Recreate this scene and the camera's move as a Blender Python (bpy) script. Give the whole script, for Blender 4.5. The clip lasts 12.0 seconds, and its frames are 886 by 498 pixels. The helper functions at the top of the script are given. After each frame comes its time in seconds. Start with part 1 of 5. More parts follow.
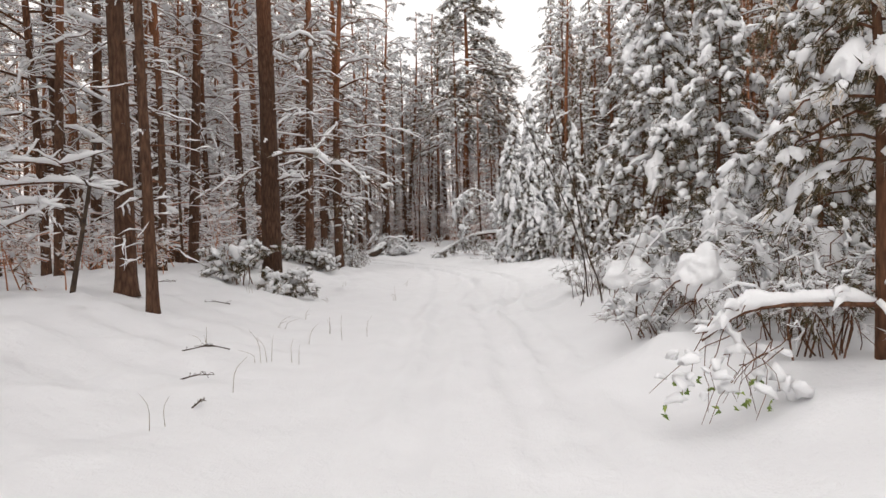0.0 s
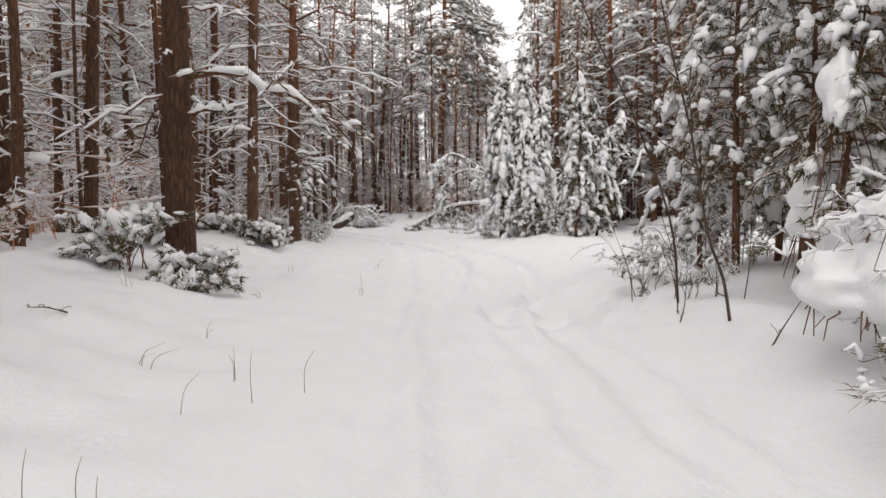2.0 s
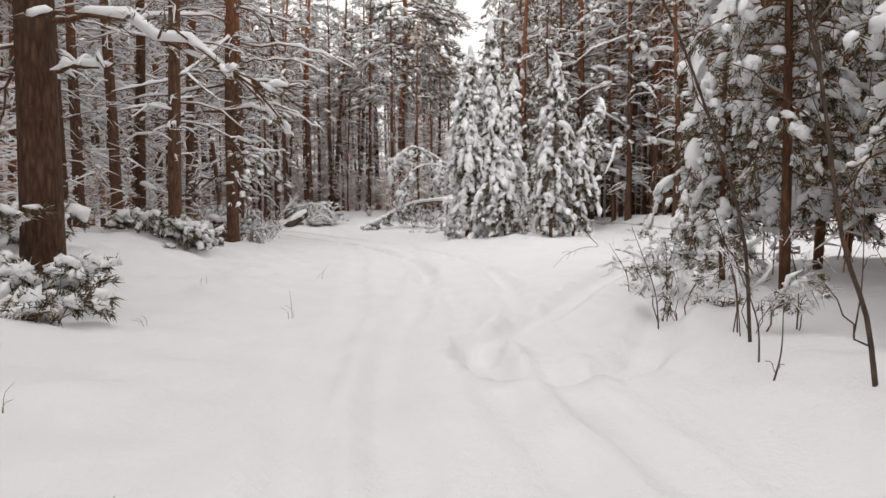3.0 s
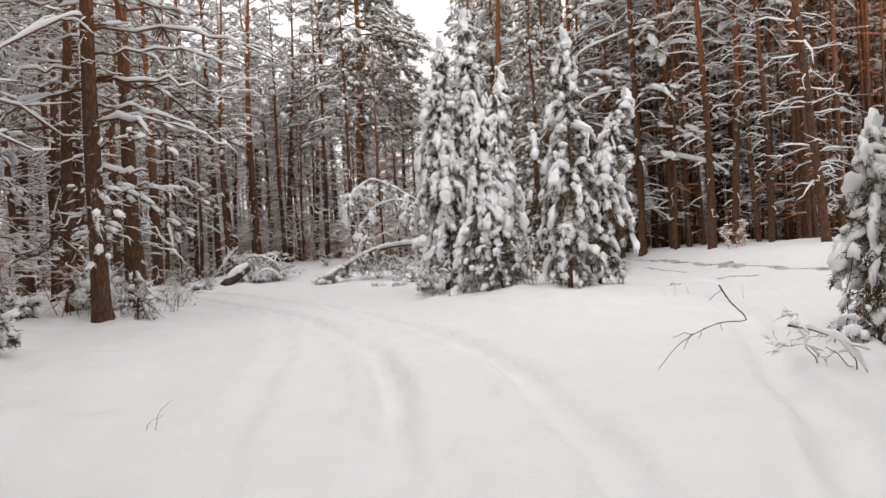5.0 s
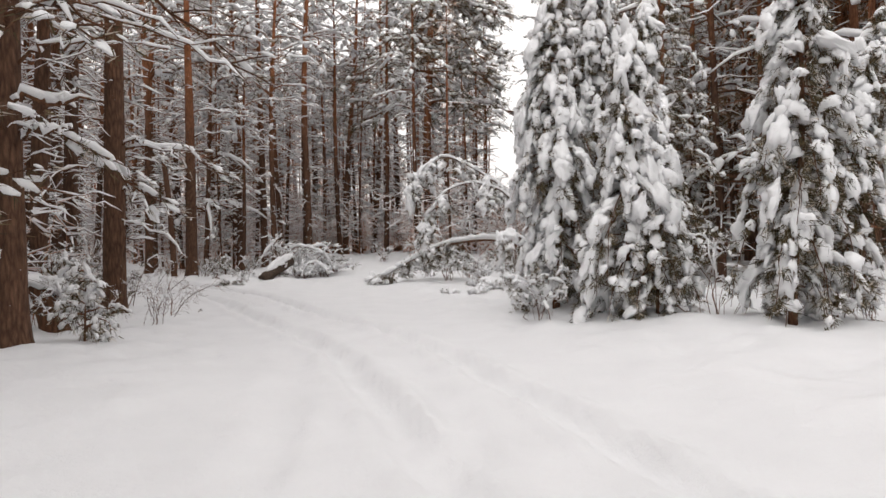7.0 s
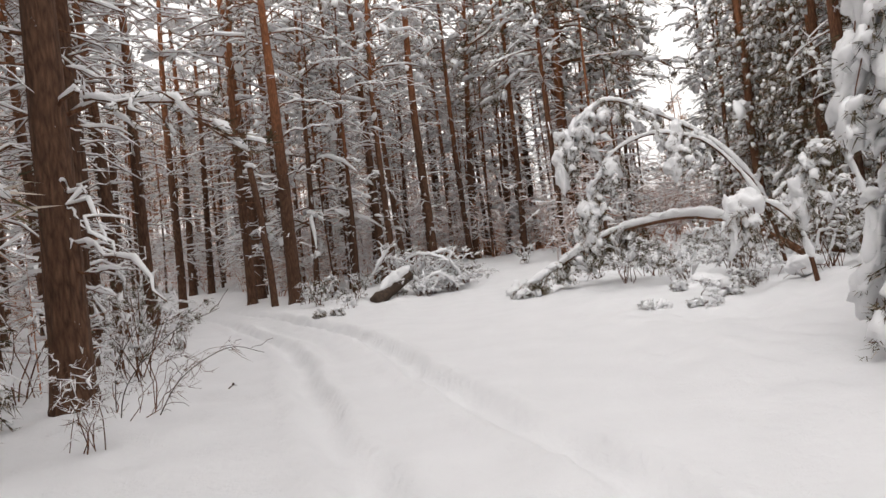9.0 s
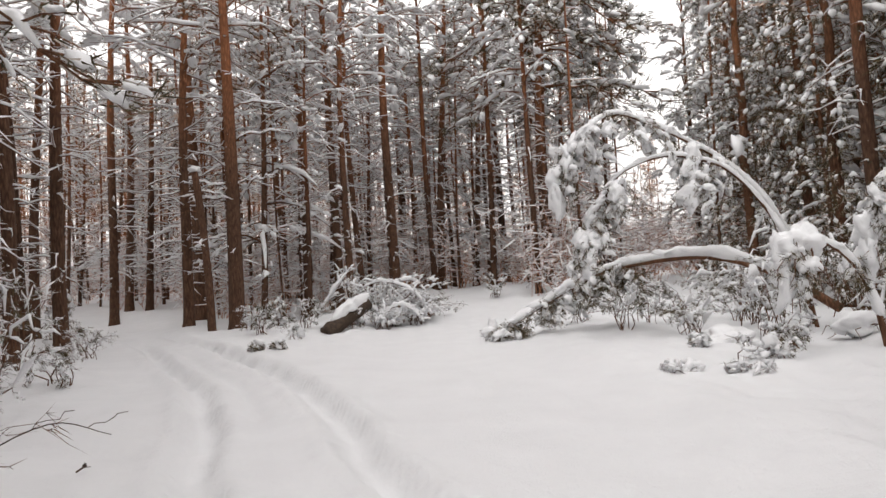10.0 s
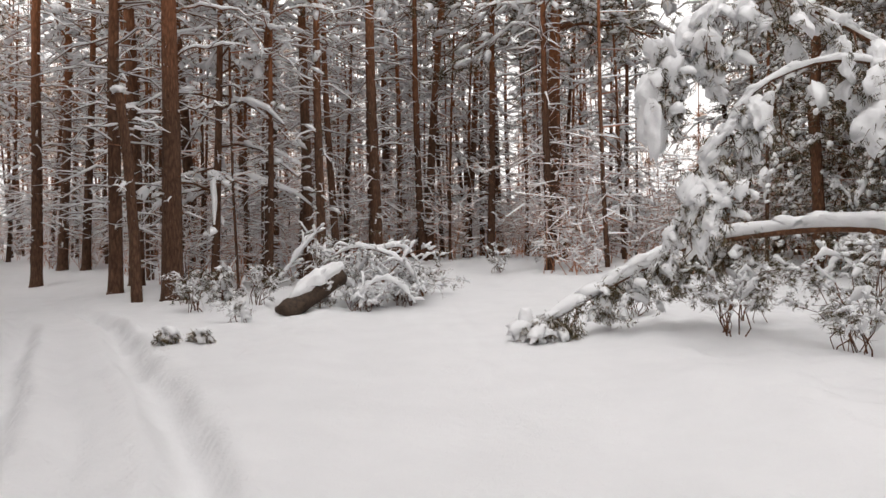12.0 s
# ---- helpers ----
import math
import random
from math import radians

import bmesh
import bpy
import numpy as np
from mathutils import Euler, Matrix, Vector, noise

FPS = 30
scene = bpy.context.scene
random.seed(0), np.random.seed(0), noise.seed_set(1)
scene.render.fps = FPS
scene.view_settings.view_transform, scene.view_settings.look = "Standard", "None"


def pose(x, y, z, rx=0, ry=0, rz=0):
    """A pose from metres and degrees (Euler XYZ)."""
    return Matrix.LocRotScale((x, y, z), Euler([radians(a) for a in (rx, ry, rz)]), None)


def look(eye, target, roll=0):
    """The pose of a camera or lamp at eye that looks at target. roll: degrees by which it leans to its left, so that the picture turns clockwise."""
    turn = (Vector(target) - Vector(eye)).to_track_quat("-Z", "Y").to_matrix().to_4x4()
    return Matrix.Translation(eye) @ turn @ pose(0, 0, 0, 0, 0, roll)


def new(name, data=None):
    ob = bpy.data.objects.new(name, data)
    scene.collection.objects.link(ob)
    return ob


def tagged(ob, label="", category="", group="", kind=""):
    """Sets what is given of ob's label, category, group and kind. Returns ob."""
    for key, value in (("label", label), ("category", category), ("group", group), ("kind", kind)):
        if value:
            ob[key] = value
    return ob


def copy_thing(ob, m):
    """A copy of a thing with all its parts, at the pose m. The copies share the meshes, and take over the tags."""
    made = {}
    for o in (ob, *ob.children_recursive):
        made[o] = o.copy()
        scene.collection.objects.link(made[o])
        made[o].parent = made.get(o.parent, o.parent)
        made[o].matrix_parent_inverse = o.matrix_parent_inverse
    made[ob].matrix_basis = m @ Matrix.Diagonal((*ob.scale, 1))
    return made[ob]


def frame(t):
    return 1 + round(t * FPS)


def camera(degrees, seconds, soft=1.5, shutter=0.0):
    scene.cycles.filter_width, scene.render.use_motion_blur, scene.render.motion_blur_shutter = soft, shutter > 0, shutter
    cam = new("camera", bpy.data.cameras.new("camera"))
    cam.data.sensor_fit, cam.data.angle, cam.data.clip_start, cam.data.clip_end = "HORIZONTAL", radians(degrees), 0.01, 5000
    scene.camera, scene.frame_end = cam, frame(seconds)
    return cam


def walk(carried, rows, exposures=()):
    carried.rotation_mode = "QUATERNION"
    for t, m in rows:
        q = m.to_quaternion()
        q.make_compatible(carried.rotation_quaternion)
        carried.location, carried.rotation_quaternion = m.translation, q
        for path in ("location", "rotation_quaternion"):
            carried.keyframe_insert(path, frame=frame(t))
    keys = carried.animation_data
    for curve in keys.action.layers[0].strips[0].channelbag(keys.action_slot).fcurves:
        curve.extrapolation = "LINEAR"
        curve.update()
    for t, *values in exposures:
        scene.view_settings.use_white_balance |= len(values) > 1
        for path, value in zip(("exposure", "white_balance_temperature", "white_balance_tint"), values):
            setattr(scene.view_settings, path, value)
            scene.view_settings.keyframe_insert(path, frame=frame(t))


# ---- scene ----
cam = camera(66.5, 12.0)
PATH = [
    (0, (0.0, 0.0, 1.546), (-0.001, 2.0, 1.506), -1.4),
    (0.5, (-0.122, 1.237, 1.457), (-0.085, 3.235, 1.38), -2.2),
    (1, (-0.251, 2.549, 1.451), (-0.133, 4.542, 1.333), 0.3),
    (1.5, (-0.341, 3.801, 1.439), (-0.241, 5.797, 1.361), -1.0),
    (2, (-0.367, 5.225, 1.444), (-0.275, 7.219, 1.321), -0.4),
    (2.5, (-0.274, 6.657, 1.418), (-0.132, 8.646, 1.266), 0.0),
    (3, (-0.195, 8.001, 1.382), (0.012, 9.986, 1.254), -0.2),
    (3.2, (-0.166, 8.54, 1.378), (0.046, 10.526, 1.287), -0.8),
    (4.8, (0.434, 14.35, 1.397), (0.682, 16.334, 1.406), -3.3),
    (5, (0.461, 15.031, 1.417), (0.763, 17.008, 1.412), -3.2),
    (5.5, (0.422, 16.578, 1.465), (0.658, 18.564, 1.484), -1.2),
    (6, (0.481, 18.362, 1.459), (0.615, 20.358, 1.457), -2.1),
    (6.5, (0.492, 19.87, 1.463), (0.619, 21.866, 1.432), -1.9),
    (7, (0.433, 21.413, 1.459), (0.561, 23.409, 1.447), -0.9),
    (7.5, (0.423, 23.253, 1.45), (0.338, 25.251, 1.438), 3.5),
    (7.7, (0.338, 23.835, 1.452), (0.233, 25.833, 1.433), 4.2),
    (9.3, (-0.251, 29.777, 1.407), (-0.515, 31.759, 1.441), -8.1),
    (9.5, (-0.366, 30.306, 1.429), (-0.592, 32.292, 1.494), -7.2),
    (10, (-0.576, 31.517, 1.459), (-0.715, 33.51, 1.549), -3.4),
    (10.5, (-0.772, 32.694, 1.459), (-0.847, 34.691, 1.537), -3.6),
    (11, (-1.034, 33.954, 1.47), (-1.177, 35.949, 1.477), 1.0),
    (11.5, (-1.25, 35.265, 1.456), (-1.381, 37.26, 1.491), -1.4),
    (12, (-1.491, 36.691, 1.432), (-1.567, 38.69, 1.432), -1.0),
]
walk(cam, [(t, look(eye, target, roll)) for t, eye, target, roll in PATH], [(0, 0.05), (3.2, 0.08), (7, 0.1), (9.5, 0.22), (12, 0.24)])

# ---- world and light ----
world = bpy.data.worlds.new("overcast_sky")
scene.world = world
world.use_nodes = True
wn, wl = world.node_tree.nodes, world.node_tree.links
wn.clear()
sky = wn.new("ShaderNodeTexSky")
sky.sky_type = "NISHITA"
sky.sun_disc = False
sky.sun_elevation, sky.sun_rotation = radians(24), radians(200)
sky.air_density, sky.dust_density = 1.5, 4.0
grey = wn.new("ShaderNodeHueSaturation")
grey.inputs["Saturation"].default_value = 0.12
cloud = wn.new("ShaderNodeMixRGB")
cloud.inputs[0].default_value = 0.75
cloud.inputs[2].default_value = (11.62, 11.2, 11.03, 1)
back = wn.new("ShaderNodeBackground")
back.inputs["Strength"].default_value = 0.162
wout = wn.new("ShaderNodeOutputWorld")
wl.new(sky.outputs[0], grey.inputs["Color"])
wl.new(grey.outputs[0], cloud.inputs[1])
# An overcast dome is about three times as bright overhead as at the skyline.
dome = wn.new("ShaderNodeTexCoord")
split_dir = wn.new("ShaderNodeSeparateXYZ")
dome_fade = wn.new("ShaderNodeMapRange")
dome_fade.inputs["To Min"].default_value, dome_fade.inputs["To Max"].default_value = 0.64, 1.0
shade = wn.new("ShaderNodeMixRGB")
shade.blend_type, shade.inputs[0].default_value = "MULTIPLY", 1.0
wl.new(dome.outputs["Generated"], split_dir.inputs[0])
wl.new(split_dir.outputs[2], dome_fade.inputs["Value"])
wl.new(cloud.outputs[0], shade.inputs[1])
wl.new(dome_fade.outputs[0], shade.inputs[2])
wl.new(shade.outputs[0], back.inputs[0])
wl.new(back.outputs[0], wout.inputs[0])

sun_data = bpy.data.lights.new("sun", "SUN")
sun_data.energy, sun_data.angle, sun_data.color = 0.55, radians(40), (1.0, 0.985, 0.97)
sun = new("sun", sun_data)
sun.matrix_world = look((0, 0, 30), (3, 6, 16))


# ---- materials ----
def material(name):
    m = bpy.data.materials.new(name)
    m.use_nodes = True
    return m, m.node_tree.nodes, m.node_tree.links, m.node_tree.nodes["Principled BSDF"]


def noise_node(n, l, scale, detail=3.0, vector=None, rough=0.55):
    t = n.new("ShaderNodeTexNoise")
    t.inputs["Scale"].default_value, t.inputs["Detail"].default_value = scale, detail
    t.inputs["Roughness"].default_value = rough
    if vector:
        l.new(vector, t.inputs["Vector"])
    return t.outputs["Fac"]


def ramp(n, l, fac, stops):
    r = n.new("ShaderNodeValToRGB")
    while len(r.color_ramp.elements) < len(stops):
        r.color_ramp.elements.new(0.5)
    for e, (p, c) in zip(r.color_ramp.elements, stops):
        e.position, e.color = p, (*c, 1)
    l.new(fac, r.inputs[0])
    return r.outputs[0]


def mix(n, l, fac, a, b):
    m = n.new("ShaderNodeMixRGB")
    for s, v in ((m.inputs[0], fac), (m.inputs[1], a), (m.inputs[2], b)):
        if isinstance(v, (int, float)):
            s.default_value = v
        elif isinstance(v, tuple):
            s.default_value = (*v, 1)
        else:
            l.new(v, s)
    return m.outputs[0]


def bump(n, l, p, height, strength, distance):
    b = n.new("ShaderNodeBump")
    b.inputs["Strength"].default_value, b.inputs["Distance"].default_value = strength, distance
    l.new(height, b.inputs["Height"])
    l.new(b.outputs[0], p.inputs["Normal"])


def world_coords(n):
    return n.new("ShaderNodeNewGeometry").outputs["Position"]


def object_coords(n):
    return n.new("ShaderNodeTexCoord").outputs["Object"]


def snow_material(name, tone, fine, lumps):
    m, n, l, p = material(name)
    c = world_coords(n)
    a = noise_node(n, l, 1.3, 4, c)
    b = noise_node(n, l, 45.0, 4, c, 0.7)
    l.new(ramp(n, l, a, [(0.3, tuple(0.95 * v for v in tone)), (0.7, tone)]), p.inputs["Base Color"])
    add = n.new("ShaderNodeMath")
    add.operation = "MULTIPLY_ADD"
    l.new(a, add.inputs[0])
    add.inputs[1].default_value = lumps
    l.new(b, add.inputs[2])
    crust = n.new("ShaderNodeMath")
    crust.operation = "MULTIPLY_ADD"
    l.new(noise_node(n, l, 8.0, 4, c, 0.6), crust.inputs[0])
    crust.inputs[1].default_value = 2.2
    l.new(add.outputs[0], crust.inputs[2])
    bump(n, l, p, crust.outputs[0], fine, 0.025)
    p.inputs["Roughness"].default_value = 0.7
    p.inputs["Specular IOR Level"].default_value = 0.25
    return m


SNOW = snow_material("powder_snow", (0.82, 0.82, 0.83), 0.35, 2.0)
GROUND_SNOW = snow_material("trodden_snow", (0.735, 0.735, 0.745), 0.4, 3.0)


def bark_material(name, low, high, change, patches):
    """Pine bark: grey-brown plates below, flaky orange above."""
    m, n, l, p = material(name)
    c = object_coords(n)
    sep = n.new("ShaderNodeSeparateXYZ")
    l.new(c, sep.inputs[0])
    stretch = n.new("ShaderNodeMapping")
    stretch.inputs["Scale"].default_value = (14, 14, 3.2)
    l.new(c, stretch.inputs["Vector"])
    plates = n.new("ShaderNodeTexVoronoi")
    plates.feature = "DISTANCE_TO_EDGE"
    plates.inputs["Scale"].default_value = 1.0
    l.new(stretch.outputs[0], plates.inputs["Vector"])
    grain = noise_node(n, l, 1.6, 5, stretch.outputs[0], 0.65)
    broad = noise_node(n, l, 0.9, 3, c)
    h = n.new("ShaderNodeMath")
    h.operation = "MULTIPLY_ADD"
    l.new(broad, h.inputs[0])
    h.inputs[1].default_value = 3.0
    l.new(sep.outputs[2], h.inputs[2])
    rise = n.new("ShaderNodeMapRange")
    rise.inputs["From Min"].default_value, rise.inputs["From Max"].default_value = change, change + 4.5
    l.new(h.outputs[0], rise.inputs["Value"])
    grey_bark = ramp(n, l, grain, [(0.3, tuple(0.45 * v for v in low)), (0.55, low), (0.8, tuple(min(1, 1.5 * v) for v in low))])
    red_bark = ramp(n, l, grain, [(0.3, tuple(0.6 * v for v in high)), (0.6, high), (0.85, tuple(min(1, 1.35 * v) for v in high))])
    col = mix(n, l, rise.outputs[0], grey_bark, red_bark)
    edge = ramp(n, l, plates.outputs["Distance"], [(0.0, (0.5, 0.47, 0.45)), (0.3, (1, 1, 1))])
    dark = n.new("ShaderNodeMixRGB")
    dark.blend_type, dark.inputs[0].default_value = "MULTIPLY", 0.75
    l.new(col, dark.inputs[1])
    l.new(edge, dark.inputs[2])
    stuck = noise_node(n, l, 5.5, 5, c, 0.75)
    white = ramp(n, l, stuck, [(patches, (0, 0, 0)), (patches + 0.03, (1, 1, 1))])
    rand = n.new("ShaderNodeObjectInfo")
    vary = n.new("ShaderNodeHueSaturation")
    vr = n.new("ShaderNodeMapRange")
    vr.inputs["To Min"].default_value, vr.inputs["To Max"].default_value = 0.75, 1.25
    l.new(rand.outputs["Random"], vr.inputs["Value"])
    l.new(vr.outputs[0], vary.inputs["Value"])
    l.new(dark.outputs[0], vary.inputs["Color"])
    l.new(mix(n, l, white, vary.outputs[0], (0.8, 0.8, 0.81)), p.inputs["Base Color"])
    bump(n, l, p, plates.outputs["Distance"], 0.9, 0.04)
    p.inputs["Roughness"].default_value = 0.9
    p.inputs["Specular IOR Level"].default_value = 0.2
    return m


BARK = bark_material("pine_bark", (0.13, 0.07, 0.044), (0.34, 0.14, 0.067), 6.6, 0.685)
TWIG_BARK = bark_material("twig_bark", (0.18, 0.088, 0.05), (0.33, 0.145, 0.072), 7.0, 0.70)


def plain_material(name, a, b, scale, rough=0.8, island=False):
    m, n, l, p = material(name)
    if island:
        f = n.new("ShaderNodeNewGeometry").outputs["Random Per Island"]
    else:
        f = noise_node(n, l, scale, 4, object_coords(n))
    l.new(ramp(n, l, f, [(0.25, a), (0.75, b)]), p.inputs["Base Color"])
    p.inputs["Roughness"].default_value = rough
    p.inputs["Specular IOR Level"].default_value = 0.25
    return m


def dusted_material(name, dark, pale, frost, share):
    """Needles of which a share carries a dusting of snow."""
    m, n, l, p = material(name)
    f = n.new("ShaderNodeNewGeometry").outputs["Random Per Island"]
    l.new(ramp(n, l, f, [(0.1, dark), (0.95 - share, pale), (1.0 - share, frost), (1.0, tuple(1.6 * v for v in frost))]), p.inputs["Base Color"])
    p.inputs["Roughness"].default_value = 0.75
    p.inputs["Specular IOR Level"].default_value = 0.2
    return m


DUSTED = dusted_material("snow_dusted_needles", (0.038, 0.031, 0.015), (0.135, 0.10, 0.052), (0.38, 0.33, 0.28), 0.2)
# Far needles: more snow, and base browns lifted in place of light between the trees.
FAR_NEEDLES = dusted_material("snowed_brightened_needles", (0.10, 0.062, 0.035), (0.26, 0.165, 0.10), (0.5, 0.4, 0.34), 0.4)
NEEDLES = plain_material("conifer_needles", (0.047, 0.038, 0.019), (0.14, 0.108, 0.055), 1, 0.7, True)
LEAF = plain_material("green_leaf", (0.10, 0.16, 0.03), (0.24, 0.30, 0.07), 1, 0.6, True)
STALK = plain_material("dry_stalk", (0.10, 0.075, 0.05), (0.30, 0.23, 0.14), 9.0)
CUT_WOOD = plain_material("weathered_cut_wood", (0.03, 0.023, 0.018), (0.10, 0.065, 0.045), 14.0)
DARK_STEM = plain_material("dark_sapling_bark", (0.03, 0.023, 0.018), (0.10, 0.065, 0.045), 9.0)
SLUSH = plain_material("wet_slush", (0.16, 0.15, 0.145), (0.55, 0.54, 0.54), 3.5, 0.5)
# Twig brown made paler and redder, standing in for warm light deep in the wood.
FAR_TWIGS = plain_material("brightened_far_twigs", (0.30, 0.135, 0.078), (0.56, 0.26, 0.145), 0.15, 0.9)


# ---- geometry helpers ----
class Geo:
    """Gathers triangles for one mesh."""

    def __init__(self):
        self.v, self.t, self.n = [], [], 0

    def add(self, v, t):
        self.v.append(np.asarray(v, np.float32))
        self.t.append(np.asarray(t, np.int32) + self.n)
        self.n += len(v)

    def mesh(self, name, mat, smooth=True):
        me = bpy.data.meshes.new(name)
        if self.n:
            v, t = np.concatenate(self.v), np.concatenate(self.t)
            me.vertices.add(len(v))
            me.vertices.foreach_set("co", v.ravel())
            me.loops.add(t.size)
            me.loops.foreach_set("vertex_index", t.ravel())
            me.polygons.add(len(t))
            me.polygons.foreach_set("loop_start", np.arange(0, t.size, 3, dtype=np.int32))
            me.polygons.foreach_set("use_smooth", np.full(len(t), smooth))
            me.update(calc_edges=True)
        me.materials.append(mat)
        return me


def part(name, geo, mat, parent=None, label="", smooth=True, kind=""):
    ob = new(name, geo.mesh(name, mat, smooth))
    ob.parent = parent
    return tagged(ob, label, kind=kind)


def unit(v):
    v = np.asarray(v, float)
    return v / np.maximum(np.linalg.norm(v, axis=-1, keepdims=True), 1e-9)


def tube(g, pts, rad, n=6, wobble=0.0, rng=None, caps=True):
    """A round bar along pts with a radius at each point."""
    pts, rad = np.asarray(pts, float), np.asarray(rad, float)
    k = len(pts)
    tan = unit(np.gradient(pts, axis=0))
    mean = np.abs(tan.mean(0))
    ref = np.eye(3)[int(mean.argmin())]
    side = unit(np.cross(tan, ref))
    up = np.cross(side, tan)
    a = np.linspace(0, 2 * np.pi, n, endpoint=False)
    r = rad[:, None] * np.ones(n)
    if wobble:
        r = r * (1 + wobble * rng.uniform(-1, 1, r.shape))
    v = pts[:, None] + r[..., None] * (np.cos(a)[None, :, None] * side[:, None] + np.sin(a)[None, :, None] * up[:, None])
    i = np.arange(k - 1)[:, None] * n
    j = np.arange(n)[None]
    q = np.stack([i + j, i + (j + 1) % n, i + n + (j + 1) % n, i + n + j], -1).reshape(-1, 4)
    t = np.concatenate([q[:, [0, 1, 2]], q[:, [0, 2, 3]]])
    v = v.reshape(-1, 3)
    if caps:
        v = np.concatenate([v, pts[[0, -1]]])
        m = np.arange(n)
        t = np.concatenate([t, np.stack([(m + 1) % n, m, np.full(n, k * n)], -1), np.stack([(k - 1) * n + m, (k - 1) * n + (m + 1) % n, np.full(n, k * n + 1)], -1)])
    g.add(v, t)


def curve(a, b, sag, k, rng=None, jitter=0.0):
    """k points from a to b, bowed by sag (up is plus)."""
    s = np.linspace(0, 1, k)[:, None]
    p = np.asarray(a, float) * (1 - s) + np.asarray(b, float) * s
    p[:, 2] += sag * 4 * (s * (1 - s))[:, 0]
    if jitter:
        p[1:-1] += rng.normal(0, jitter, (k - 2, 3))
    return p


def spline(points, k):
    """k points along a smooth line through points."""
    p = np.asarray(points, float)
    p = np.concatenate([[2 * p[0] - p[1]], p, [2 * p[-1] - p[-2]]])
    u = np.linspace(0, len(points) - 1 - 1e-6, k)
    i = u.astype(int)
    f = (u - i)[:, None]
    a, b, c, d = p[i], p[i + 1], p[i + 2], p[i + 3]
    return 0.5 * (2 * b + (c - a) * f + (2 * a - 5 * b + 4 * c - d) * f**2 + (3 * b - a - 3 * c + d) * f**3)


def blades(g, base, way, length, width, rng):
    """Many slim triangles: needles and small leaves."""
    base, way = np.asarray(base, float), unit(way)
    side = unit(np.cross(way, rng.normal(size=way.shape)))
    w = (np.asarray(width) * np.ones(len(base)))[:, None] / 2
    tip = base + way * (np.asarray(length) * np.ones(len(base)))[:, None]
    v = np.stack([base - side * w, base + side * w, tip], 1).reshape(-1, 3)
    g.add(v, np.arange(len(v)).reshape(-1, 3))


def tufts(g, base, way, each, length, width, spread, rng):
    base, way = np.repeat(np.asarray(base, float), each, 0), np.repeat(unit(way), each, 0)
    way = way + rng.normal(0, spread, way.shape)
    base = base + rng.normal(0, length * 0.18, base.shape)
    blades(g, base, way, length * rng.uniform(0.6, 1.2, len(base)), width, rng)


def ball(level):
    b = bmesh.new()
    bmesh.ops.create_icosphere(b, subdivisions=level, radius=1)
    v = np.array([x.co[:] for x in b.verts])
    t = np.array([[x.index for x in f.verts] for f in b.faces])
    b.free()
    return v, t


BALL = {k: ball(k) for k in (1, 2, 3, 4)}
BALL[0] = (np.array([(1, 0, 0), (-1, 0, 0), (0, 1, 0), (0, -1, 0), (0, 0, 1), (0, 0, -1)], float),
           np.array([(0, 2, 4), (2, 1, 4), (1, 3, 4), (3, 0, 4), (2, 0, 5), (1, 2, 5), (3, 1, 5), (0, 3, 5)]))


def clump_shapes(level, count, seed):
    """Forms of clotted snow: rounded above, flat below, drooping into a few blunt fingers at the outer end."""
    rng = np.random.default_rng(seed)
    forms = []
    for _ in range(count):
        v = BALL[level][0].copy()
        o = rng.uniform(0, 60, 3)
        swell = np.array([0.5 * noise.noise(Vector(p * 1.5 + o)) + 0.42 * noise.noise(Vector(p * 3.4 + o)) + (0.2 * noise.noise(Vector(p * 7 + o)) if level > 2 else 0) for p in v])
        ang = np.arctan2(v[:, 1], v[:, 0])
        finger = 0.28 * np.cos(rng.integers(3, 6) * ang + rng.uniform(0, 6)) * np.clip(0.6 - v[:, 2], 0, 1) * np.clip(v[:, 0] + 0.5, 0, 1)
        v = v * (1 + swell + finger)[:, None]
        v[:, 2] = np.where(v[:, 2] < 0, 0.6 * v[:, 2], v[:, 2]) - rng.uniform(0.1, 0.5) * np.clip(v[:, 0], 0, 2) ** 2 - rng.uniform(0, 0.35) * v[:, 1] ** 2
        forms.append(v)
    return np.array(forms)


FORMS = {1: clump_shapes(1, 16, 3), 2: clump_shapes(2, 24, 4), 3: clump_shapes(3, 24, 5)}


def lumps(g, centre, way, size, level, rng, rough=0.22):
    """Uneven rounded lumps of snow, long along way. size: length, width, height (radii)."""
    bt = BALL[level][1]
    centre, size = np.asarray(centre, float), np.asarray(size, float) * np.ones((len(centre), 3))
    d = unit(way)
    side = unit(np.cross(d, [0.03, 0.05, 1.0]))
    up = np.cross(side, d)
    k = len(centre)
    if not k:
        return
    if level in FORMS:
        shape = FORMS[level][rng.integers(0, len(FORMS[level]), k)]
    else:
        shape = BALL[level][0][None] * (1 + rough * rng.uniform(-1, 1, (k, len(BALL[level][0]), 1)))
    v = centre[:, None] + shape[..., :1] * (size[:, 0, None] * d)[:, None] + shape[..., 1:2] * (size[:, 1, None] * side)[:, None] + shape[..., 2:] * (size[:, 2, None] * up)[:, None]
    t = bt[None] + (np.arange(k) * shape.shape[1])[:, None, None]
    g.add(v.reshape(-1, 3), t.reshape(-1, 3))


